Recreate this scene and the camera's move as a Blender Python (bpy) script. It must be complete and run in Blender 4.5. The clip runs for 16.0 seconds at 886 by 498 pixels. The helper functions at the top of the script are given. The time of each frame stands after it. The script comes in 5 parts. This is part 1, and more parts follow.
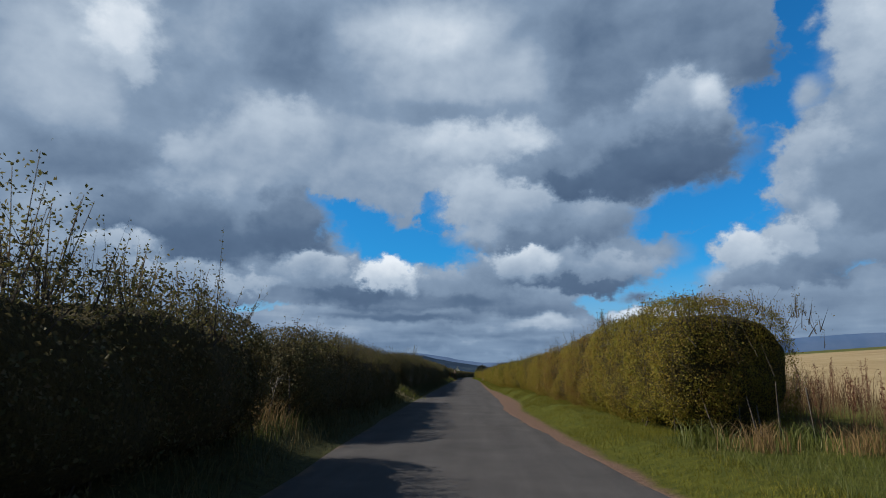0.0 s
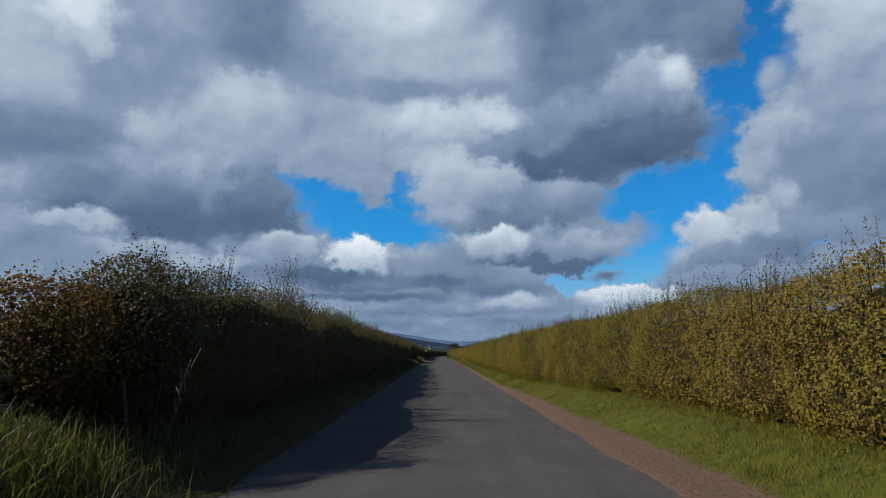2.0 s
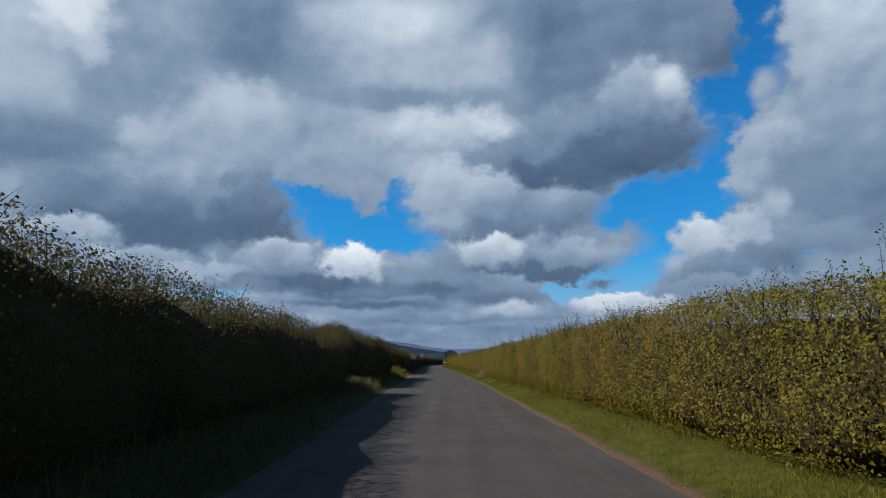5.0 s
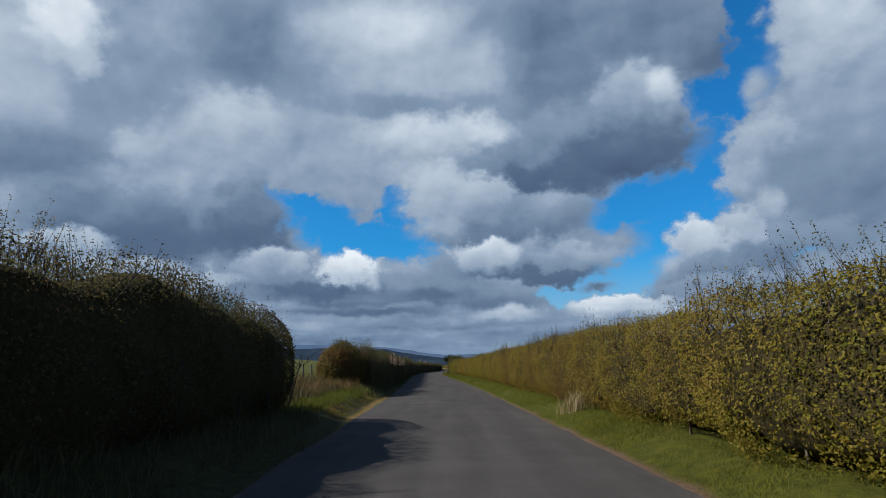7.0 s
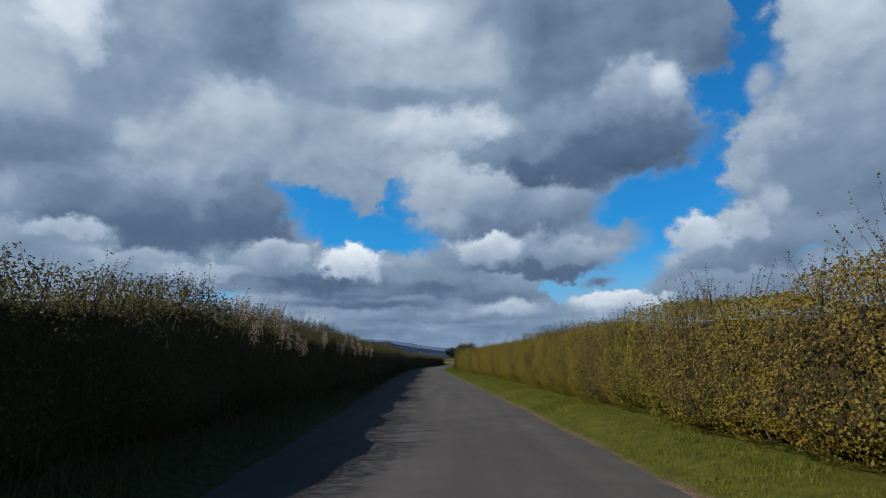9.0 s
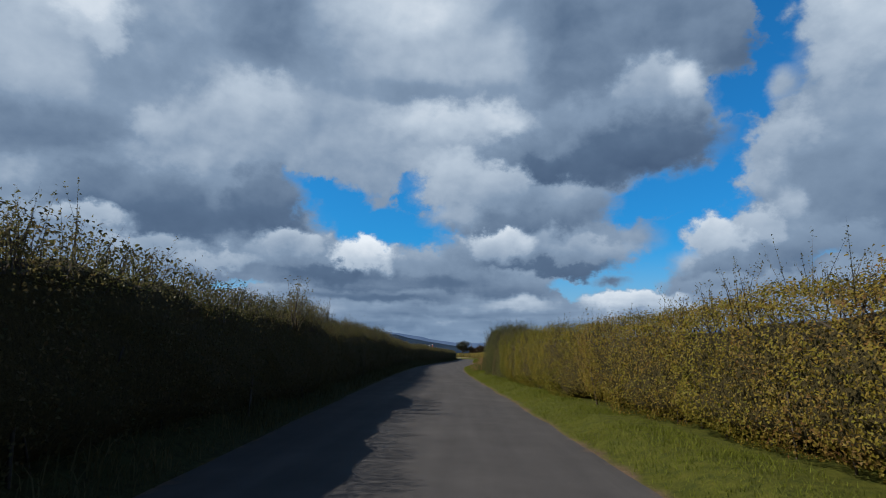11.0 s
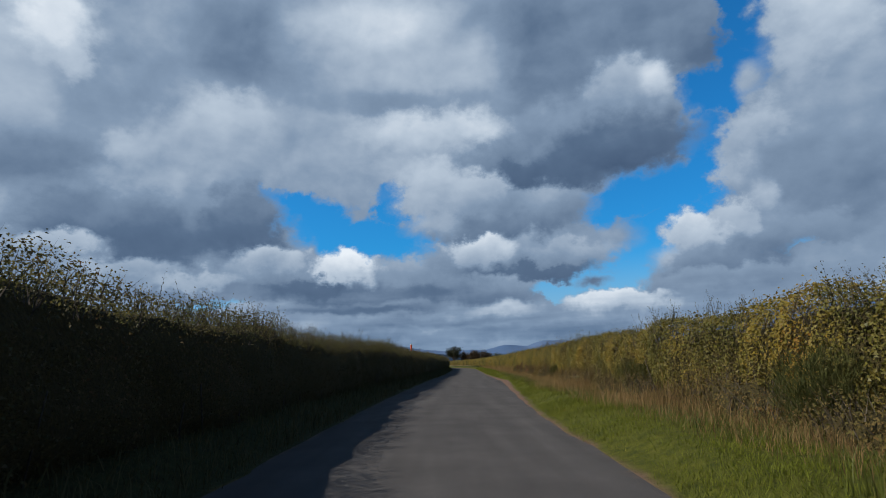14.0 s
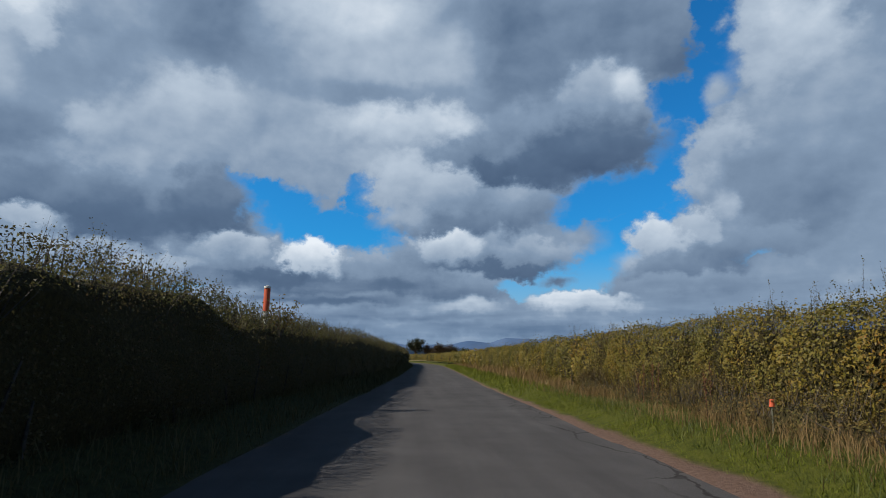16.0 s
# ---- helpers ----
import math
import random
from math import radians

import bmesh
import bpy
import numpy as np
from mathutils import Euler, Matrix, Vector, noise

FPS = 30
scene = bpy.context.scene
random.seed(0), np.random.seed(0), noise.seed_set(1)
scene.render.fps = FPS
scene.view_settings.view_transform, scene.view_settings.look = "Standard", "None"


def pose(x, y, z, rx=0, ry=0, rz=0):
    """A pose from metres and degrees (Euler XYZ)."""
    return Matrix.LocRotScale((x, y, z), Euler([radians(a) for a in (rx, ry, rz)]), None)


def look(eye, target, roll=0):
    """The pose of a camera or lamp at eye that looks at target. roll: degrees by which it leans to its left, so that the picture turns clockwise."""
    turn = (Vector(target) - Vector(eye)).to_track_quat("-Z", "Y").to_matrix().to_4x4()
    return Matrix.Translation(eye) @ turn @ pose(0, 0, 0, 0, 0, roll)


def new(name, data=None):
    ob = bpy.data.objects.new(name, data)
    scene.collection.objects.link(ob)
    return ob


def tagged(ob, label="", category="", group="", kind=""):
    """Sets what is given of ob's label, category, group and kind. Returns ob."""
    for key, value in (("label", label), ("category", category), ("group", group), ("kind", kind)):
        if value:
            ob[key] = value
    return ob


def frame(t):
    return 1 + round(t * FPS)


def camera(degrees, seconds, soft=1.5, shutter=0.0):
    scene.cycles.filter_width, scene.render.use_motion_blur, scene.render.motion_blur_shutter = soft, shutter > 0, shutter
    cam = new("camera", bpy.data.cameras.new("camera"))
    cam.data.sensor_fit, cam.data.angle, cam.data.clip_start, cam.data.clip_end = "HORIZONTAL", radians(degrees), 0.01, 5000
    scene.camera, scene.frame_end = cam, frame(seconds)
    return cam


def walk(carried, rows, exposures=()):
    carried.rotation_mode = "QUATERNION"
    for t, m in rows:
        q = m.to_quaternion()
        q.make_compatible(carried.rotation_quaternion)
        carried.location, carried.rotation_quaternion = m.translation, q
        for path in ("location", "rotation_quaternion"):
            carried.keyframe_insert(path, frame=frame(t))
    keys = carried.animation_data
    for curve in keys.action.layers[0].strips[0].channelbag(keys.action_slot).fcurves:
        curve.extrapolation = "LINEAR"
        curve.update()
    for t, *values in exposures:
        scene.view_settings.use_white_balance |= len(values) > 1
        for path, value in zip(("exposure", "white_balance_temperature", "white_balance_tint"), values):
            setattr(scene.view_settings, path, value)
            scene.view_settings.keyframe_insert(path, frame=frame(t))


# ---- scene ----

# ---------------------------------------------------------------- camera
cam = camera(72.4, 16.0, soft=0.9, shutter=0.02)
EYE = 1.2
# seconds, metres across, metres along, degrees: yaw to the left, pitch up, roll
ROWS = [
    (0.0, 0.00, 0.00, 3.68, 11.67, -0.91),
    (0.5, -0.34, 6.53, 2.97, 10.40, -0.36),
    (1.0, -0.63, 13.13, 2.11, 10.08, 0.05),
    (1.5, -0.88, 19.80, 1.35, 9.38, 0.50),
    (2.0, -1.10, 26.54, 0.86, 9.77, -0.29),
    (2.5, -1.28, 33.34, 0.56, 9.55, -0.68),
    (3.0, -1.45, 40.22, 0.56, 9.89, -1.48),
    (3.5, -1.61, 47.15, 0.42, 10.08, -0.34),
    (4.0, -1.76, 54.16, 0.36, 10.18, -0.39),
    (6.5, -2.37, 90.20, 0.03, 10.98, 0.11),
    (7.0, -2.47, 97.61, 0.00, 11.04, 0.84),
    (7.5, -2.57, 105.09, -0.05, 10.33, 0.30),
    (8.0, -2.67, 112.64, -0.02, 10.48, 0.01),
    (8.5, -2.78, 120.25, 0.03, 10.50, 0.46),
    (11.0, -3.75, 159.34, 1.38, 9.91, -1.61),
    (11.5, -4.02, 167.35, 1.41, 10.05, -0.89),
    (12.0, -4.29, 175.44, 1.28, 8.96, -1.36),
    (12.5, -4.53, 183.59, 1.01, 9.38, 0.28),
    (13.0, -4.73, 191.81, 0.76, 9.70, 0.90),
    (13.5, -4.88, 200.10, 0.33, 9.82, 1.22),
    (14.0, -4.95, 208.46, -0.40, 10.73, 1.79),
    (14.5, -4.92, 216.88, -1.33, 9.86, 1.64),
    (15.0, -4.78, 225.38, -2.24, 10.80, 0.76),
    (15.5, -4.53, 233.93, -2.92, 11.20, -0.04),
    (16.0, -4.21, 242.56, -3.54, 10.18, -0.50),
]
walk(cam, [(t, pose(x, y, EYE, 0, 0, yaw) @ pose(0, 0, 0, pitch) @ pose(0, 0, 0, 0, roll) @ pose(0, 0, 0, 90)) for t, x, y, yaw, pitch, roll in ROWS])

# ---------------------------------------------------------------- light
SUN_ELEVATION, SUN_AZIMUTH = 37.3, -99.0
# gaps of blue: azimuth, elevation, half width, half height (degrees)
BLUE_GAPS = [
    (-11.8, 13.7, 3.7, 2.2),
    (-7.5, 11.9, 5.9, 2.0),
    (-3.2, 11.7, 3.4, 2.1),
    (-15.4, 15.8, 1.8, 0.7),
    (-4.6, 16.0, 1.4, 1.4),
    (-4.4, 14.4, 1.6, 1.3),
    (29.5, 26.4, 2.1, 4.3),
    (27.2, 22.6, 2.5, 2.0),
    (-13.7, 14.9, 2.3, 1.0),
    (28.3, 29.2, 1.4, 1.7),
    (29.8, 25.3, 2.1, 2.7),
    (25.1, 22.3, 2.4, 2.0),
    (25.3, 17.5, 2.4, 3.8),
    (21.5, 14.8, 5.7, 2.4),
    (16.7, 13.7, 3.5, 1.9),
    (22.0, 11.7, 4.2, 2.1),
    (18.9, 9.7, 2.9, 2.0),
    (15.5, 7.6, 4.2, 1.5),
    (11.6, 6.3, 2.8, 1.0),
    (30.1, 9.0, 2.4, 0.6),
    (-21.2, 5.9, 2.8, 0.4),
    (28.6, 24.2, 1.9, 3.1),
]
# shading of the high deck: azimuth, elevation, half width, half height, tone of top and foot, softness of the rim
HIGH_DECK = [
    (-38.6, 25.3, 5.4, 6.7, 0.66, 0.62, 0.87),
    (-34.1, 27.8, 3.4, 3.5, 0.9, 0.8, 0.81),
    (-32.6, 25.2, 1.4, 1.7, 0.78, 0.7, 0.81),
    (-36.1, 17.0, 5.9, 2.7, 0.4, 0.34, 0.87),
    (-36.9, 20.7, 4.4, 2.5, 0.66, 0.6, 0.87),
    (-25.6, 28.0, 6.2, 4.9, 0.55, 0.52, 0.87),
    (-18.8, 28.8, 4.7, 4.4, 0.4, 0.36, 0.87),
    (-25.7, 23.8, 7.0, 2.3, 0.52, 0.5, 0.87),
    (-5.2, 30.6, 8.7, 3.5, 0.84, 0.66, 0.87),
    (0.6, 27.2, 12.0, 3.1, 0.66, 0.6, 0.87),
    (11.6, 29.0, 5.0, 6.1, 0.37, 0.33, 0.87),
    (21.3, 28.6, 8.6, 4.1, 0.39, 0.37, 0.87),
]
LOWER_DECK = [
    (25.8, 26.2, 2.6, 2.7, 0.33, 0.27, 0.87),
    (-12.3, 20.9, 8.0, 4.1, 0.58, 0.54, 0.87),
    (-3.4, 24.1, 14.5, 1.1, 0.5, 0.48, 0.87),
    (12.4, 24.6, 4.9, 3.0, 0.37, 0.39, 0.87),
    (-19.7, 22.7, 4.5, 2.2, 0.7, 0.64, 0.81),
    (-22.5, 19.5, 6.7, 2.9, 0.66, 0.56, 0.81),
    (-27.6, 18.6, 2.7, 1.6, 0.66, 0.58, 0.81),
    (-30.5, 21.6, 3.0, 1.8, 0.5, 0.5, 0.87),
    (-10.0, 16.9, 5.9, 2.1, 0.56, 0.52, 0.81),
    (-16.9, 17.5, 4.1, 1.5, 0.6, 0.52, 0.87),
    (-36.2, 12.8, 3.6, 1.3, 0.62, 0.58, 0.81),
    (-32.7, 13.9, 3.5, 1.4, 0.54, 0.5, 0.87),
    (-4.6, 20.1, 6.1, 1.6, 0.56, 0.54, 0.87),
]
# cloud heaps that stand before the blue, back to front
MIDDLE_HEAPS = [
    (-25.8, 15.5, 5.9, 2.2, 0.62, 0.48, 0.62),
    (-26.2, 12.3, 11.0, 3.2, 0.44, 0.18, 0.62),
    (-18.3, 13.6, 4.0, 3.1, 0.42, 0.18, 0.53),
    (-22.7, 15.0, 1.1, 2.2, 0.5, 0.46, 1.0),
    (-30.2, 13.3, 3.7, 1.9, 0.42, 0.3, 0.81),
    (-0.6, 21.4, 8.1, 2.2, 0.8, 0.6, 0.68),
    (4.5, 21.5, 2.2, 1.5, 0.81, 0.72, 1.0),
    (8.3, 19.0, 7.1, 2.3, 0.49, 0.33, 0.81),
    (12.8, 21.8, 4.8, 2.3, 0.53, 0.43, 0.81),
    (19.0, 23.1, 4.6, 3.6, 0.71, 0.38, 0.47),
    (21.7, 24.3, 1.7, 1.4, 0.86, 0.71, 1.0),
    (17.9, 19.4, 6.9, 2.9, 0.39, 0.09, 0.53),
    (10.3, 17.1, 7.0, 1.9, 0.27, 0.15, 0.62),
]
CENTRE_HEAPS = [
    (-3.2, 18.3, 4.2, 1.5, 0.66, 0.56, 0.68),
    (-0.4, 16.2, 3.9, 3.2, 0.74, 0.56, 0.5),
    (3.7, 15.8, 3.9, 2.2, 0.7, 0.5, 0.5),
    (9.7, 14.2, 5.6, 2.2, 0.6, 0.34, 0.47),
    (5.8, 12.4, 7.0, 1.4, 0.4, 0.3, 0.62),
    (-0.2, 12.8, 2.5, 1.0, 0.63, 0.56, 1.0),
    (-8.7, 16.1, 3.3, 1.5, 0.56, 0.5, 0.62),
    (-11.1, 16.6, 4.8, 1.0, 0.56, 0.52, 0.68),
]
EASTERN_HEAPS = [
    (35.5, 19.2, 6.2, 9.7, 0.61, 0.43, 0.44),
    (33.4, 27.4, 3.5, 2.5, 0.67, 0.59, 0.44),
    (29.3, 22.7, 1.1, 1.4, 0.58, 0.55, 0.94),
    (29.2, 17.6, 3.2, 3.3, 0.67, 0.53, 0.41),
    (27.8, 15.0, 2.4, 1.9, 0.65, 0.49, 0.41),
    (36.1, 26.0, 4.2, 2.8, 0.79, 0.65, 0.81),
    (32.9, 23.4, 1.8, 2.6, 0.67, 0.59, 0.75),
    (32.6, 14.9, 4.7, 4.0, 0.49, 0.37, 0.81),
    (36.1, 13.4, 2.7, 3.2, 0.44, 0.36, 0.87),
    (29.3, 13.0, 1.1, 1.2, 0.67, 0.6, 1.0),
]
EASTERN_FEET = [
    (27.4, 9.7, 4.7, 2.4, 0.52, 0.34, 0.56),
    (26.8, 11.7, 2.4, 1.7, 0.72, 0.54, 0.44),
    (23.5, 10.6, 2.7, 1.9, 0.86, 0.5, 0.39),
    (21.4, 8.3, 2.0, 1.3, 0.69, 0.48, 0.94),
    (24.6, 8.3, 3.6, 1.5, 0.5, 0.36, 0.62),
    (33.2, 9.8, 4.2, 1.2, 0.5, 0.4, 0.62),
    (25.8, 6.7, 6.5, 0.9, 0.56, 0.44, 0.68),
    (16.5, 10.8, 2.5, 1.1, 0.53, 0.48, 1.0),
]
LOW_HEAPS = [
    (6.2, 9.5, 8.8, 2.3, 0.6, 0.3, 0.47),
    (3.8, 10.4, 3.4, 1.5, 0.86, 0.52, 0.44),
    (6.5, 10.1, 1.2, 1.0, 0.85, 0.6, 1.0),
    (12.1, 9.5, 4.4, 1.4, 0.64, 0.36, 0.47),
    (9.1, 8.1, 5.8, 0.8, 0.3, 0.22, 0.56),
    (4.8, 6.7, 4.5, 1.3, 0.6, 0.36, 0.5),
    (-15.8, 9.5, 3.3, 1.6, 0.8, 0.42, 0.42),
    (-7.8, 6.9, 14.0, 1.8, 0.4, 0.28, 0.68),
    (-8.8, 9.0, 3.0, 2.0, 1.0, 0.56, 0.37),
    (-3.2, 8.6, 4.0, 1.6, 0.58, 0.4, 0.56),
    (-11.9, 7.3, 4.6, 0.9, 0.3, 0.22, 0.62),
    (-1.9, 6.6, 3.2, 0.7, 0.29, 0.28, 1.0),
]
LOW_BANDS = [
    (6.3, 4.7, 3.5, 0.9, 0.87, 0.5, 0.94),
    (16.6, 5.2, 4.7, 1.2, 0.92, 0.55, 0.44),
    (14.5, 7.0, 1.3, 0.5, 0.35, 0.34, 1.0),
    (-32.8, 10.4, 3.5, 1.0, 0.7, 0.58, 0.75),
    (-27.9, 8.9, 4.7, 0.9, 0.62, 0.54, 0.81),
    (-22.5, 7.8, 4.1, 0.9, 0.68, 0.54, 0.75),
    (-23.1, 6.6, 5.5, 0.6, 0.42, 0.38, 0.81),
    (-4.6, 5.5, 4.8, 0.4, 0.41, 0.42, 1.0),
    (-11.9, 4.3, 7.1, 0.5, 0.51, 0.48, 1.0),
    (-7.7, 5.0, 7.8, 0.4, 0.29, 0.3, 1.0),
    (-1.4, 3.9, 8.4, 0.4, 0.41, 0.4, 1.0),
    (-15.9, 5.5, 3.0, 0.4, 0.51, 0.5, 1.0),
    (0.2, 2.7, 32.9, 0.7, 0.45, 0.41, 0.81),
]


class Nodes:
    """Short hand for building node trees."""

    def __init__(self, tree):
        self.tree = tree
        tree.nodes.clear()

    def node(self, kind, **values):
        n = self.tree.nodes.new(kind)
        for key, value in values.items():
            setattr(n, key, value)
        return n

    def put(self, socket, value):
        if isinstance(value, bpy.types.NodeSocket):
            self.tree.links.new(value, socket)
        elif value is not None:
            socket.default_value = value

    def math(self, op, a, b=None, c=None, clamp=False):
        n = self.node("ShaderNodeMath", operation=op, use_clamp=clamp)
        for s, v in zip(n.inputs, (a, b, c)):
            self.put(s, v)
        return n.outputs[0]

    def vec(self, op, a, b=None):
        n = self.node("ShaderNodeVectorMath", operation=op)
        for s, v in zip(n.inputs, (a, b)):
            self.put(s, v)
        return n.outputs["Value" if op in ("LENGTH", "DOT_PRODUCT") else 0]

    def noise(self, vector, scale, detail=4.0, rough=0.55, out="Fac"):
        n = self.node("ShaderNodeTexNoise")
        self.put(n.inputs["Vector"], vector)
        n.inputs["Scale"].default_value, n.inputs["Detail"].default_value, n.inputs["Roughness"].default_value = scale, detail, rough
        return n.outputs[out]

    def smooth(self, value, a, b, lo=0.0, hi=1.0):
        n = self.node("ShaderNodeMapRange", interpolation_type="SMOOTHSTEP")
        for s, v in zip(n.inputs, (value, a, b, lo, hi)):
            self.put(s, v)
        return n.outputs[0]

    def ramp(self, value, stops):
        n = self.node("ShaderNodeValToRGB")
        e = n.color_ramp.elements
        while len(e) < len(stops):
            e.new(0.5)
        for el, (p, c) in zip(e, stops):
            el.position, el.color = p, (*c, 1)
        self.put(n.inputs[0], value)
        return n.outputs[0]

    def mix(self, fac, a, b, blend="MIX"):
        n = self.node("ShaderNodeMix", data_type="RGBA", blend_type=blend)
        self.put(n.inputs[0], fac)
        self.put(n.inputs[6], a if not isinstance(a, tuple) else (*a, 1))
        self.put(n.inputs[7], b if not isinstance(b, tuple) else (*b, 1))
        return n.outputs[2]


def build_sky():
    world = bpy.data.worlds.new("sky")
    scene.world = world
    world.use_nodes = True
    g = Nodes(world.node_tree)
    way = g.node("ShaderNodeTexCoord").outputs["Generated"]
    sep = g.node("ShaderNodeSeparateXYZ")
    g.put(sep.inputs[0], way)
    az = g.math("DEGREES", g.math("ARCTAN2", sep.outputs[0], sep.outputs[1]))
    el = g.math("DEGREES", g.math("ARCSINE", sep.outputs[2]))
    comb = g.node("ShaderNodeCombineXYZ")
    g.put(comb.inputs[0], az), g.put(comb.inputs[1], el)
    flat = comb.outputs[0]
    # cloud texture by direction, about one unit a degree, a little flattened
    lay = g.vec("MULTIPLY", way, (57.3, 57.3, 72.0))
    swirl = g.vec("SUBTRACT", g.noise(lay, 0.13, 2.0, 0.5, "Color"), (0.5, 0.5, 0.5))
    billow = g.vec("SUBTRACT", g.noise(lay, 0.5, 5.0, 0.58, "Color"), (0.5, 0.5, 0.5))
    warped = g.vec("ADD", flat, g.vec("ADD", g.vec("MULTIPLY", swirl, (1.6, 1.2, 0.0)), g.vec("MULTIPLY", billow, (5.0, 3.6, 0.0))))
    gentle = g.vec("ADD", flat, g.vec("ADD", g.vec("MULTIPLY", swirl, (2.4, 1.6, 0.0)), g.vec("MULTIPLY", billow, (2.2, 1.5, 0.0))))
    fluff = g.noise(g.vec("ADD", lay, g.vec("MULTIPLY", swirl, (3.0, 3.0, 0.0))), 0.2, 5.0, 0.5)
    # the same field a little towards the light: its difference models the heaps
    shifted = g.noise(g.vec("ADD", g.vec("ADD", lay, g.vec("MULTIPLY", swirl, (3.0, 3.0, 0.0))), (-0.8, 0.0, 1.2)), 0.2, 5.0, 0.5)
    relief = g.math("SUBTRACT", fluff, shifted)
    wide = g.noise(lay, 0.05, 3.0)
    parts = g.node("ShaderNodeSeparateXYZ")
    g.put(parts.inputs[0], gentle)
    high = parts.outputs[1]

    def rim(a, e, w, h, soft=0.0):
        n = g.node("ShaderNodeVectorMath", operation="MULTIPLY_ADD")
        g.put(n.inputs[0], gentle if soft > 0.85 else warped)
        n.inputs[1].default_value, n.inputs[2].default_value = (1 / w, 1 / h, 0.0), (-a / w, -e / h, 0.0)
        return g.vec("LENGTH", n.outputs[0])

    beyond = g.math("MAXIMUM", g.smooth(g.math("ABSOLUTE", az), 42.0, 55.0), g.smooth(el, 34.0, 42.0))
    clear = g.math("MULTIPLY", beyond, g.smooth(wide, 0.56, 0.66))
    for a, e, w, h in BLUE_GAPS:
        clear = g.math("MAXIMUM", clear, g.smooth(rim(a, e, w, h), 0.72, 1.25, 1.0, 0.0))
    tone = g.math("SUBTRACT", g.math("SUBTRACT", 0.5, g.math("MULTIPLY", beyond, 0.28)), g.smooth(el, 40.0, 55.0, 0.0, 0.16))
    deck = HIGH_DECK + LOWER_DECK
    for k, (a, e, w, h, top, foot, soft) in enumerate(deck + MIDDLE_HEAPS + CENTRE_HEAPS + EASTERN_HEAPS + EASTERN_FEET + LOW_HEAPS + LOW_BANDS):
        out = g.smooth(rim(a, e, w, h, soft), 1.0 - 0.8 * soft, 1.05 + 0.4 * soft)
        grade = g.node("ShaderNodeMapRange")
        for socket, value in zip(grade.inputs, (high, e - h, e + h, foot, top)):
            g.put(socket, value)
        m = g.node("ShaderNodeMix", data_type="FLOAT")
        g.put(m.inputs[0], out), g.put(m.inputs[2], grade.outputs[0]), g.put(m.inputs[3], tone)
        tone = m.outputs[0]
        if k >= len(deck):
            clear = g.math("MULTIPLY", clear, out)
    tone = g.math("ADD", tone, g.math("MULTIPLY", g.math("SUBTRACT", fluff, 0.5), 0.10))
    tone = g.math("ADD", tone, g.math("MULTIPLY", relief, 0.23))
    tone = g.math("ADD", g.math("MULTIPLY", g.math("SUBTRACT", tone, 0.5), 1.16), 0.485)
    # flat layers seen edge-on towards the horizon
    layers = g.noise(g.vec('MULTIPLY', flat, (0.09, 0.62, 1.0)), 1.0, 3.0, 0.5)
    tone = g.math('ADD', tone, g.math('MULTIPLY', g.math('SUBTRACT', layers, 0.5), g.smooth(el, 2.0, 9.0, 0.85, 0.0)))
    cloud = g.ramp(tone, ((0.0, (0.055, 0.095, 0.172)), (0.25, (0.1, 0.158, 0.255)), (0.5, (0.226, 0.312, 0.436)), (0.75, (0.475, 0.565, 0.675)), (1.0, (0.825, 0.885, 0.95))))
    # thin blue air in front of the lowest clouds
    cloud = g.mix(g.smooth(el, 0.5, 6.5, 0.42, 0.0), cloud, (0.17, 0.275, 0.435))
    air = g.node("ShaderNodeTexSky", sky_type="NISHITA", sun_disc=False, sun_elevation=radians(SUN_ELEVATION), sun_rotation=radians(SUN_AZIMUTH))
    blue = g.mix(1.0, air.outputs[0], (0.012, 0.085, 0.145), "MULTIPLY")
    # the blue pales towards the horizon
    blue = g.mix(g.smooth(el, 3.0, 11.0, 0.75, 0.0), blue, (0.27, 0.46, 0.66))
    colour = g.mix(clear, cloud, blue)
    back = g.node("ShaderNodeBackground")
    g.put(back.inputs[0], colour)
    back.inputs[1].default_value = 1.0
    g.put(g.node("ShaderNodeOutputWorld").inputs[0], back.outputs[0])


build_sky()
sun = new("sun", bpy.data.lights.new("sun", "SUN"))
sun.data.energy, sun.data.angle, sun.data.color = 4.9, radians(0.8), (1.0, 0.93, 0.82)
_a, _e = radians(SUN_AZIMUTH), radians(SUN_ELEVATION)
sun.matrix_world = look((math.sin(_a) * math.cos(_e) * 50, math.cos(_a) * math.cos(_e) * 50, math.sin(_e) * 50), (0, 0, 0))

# ---------------------------------------------------------------- materials


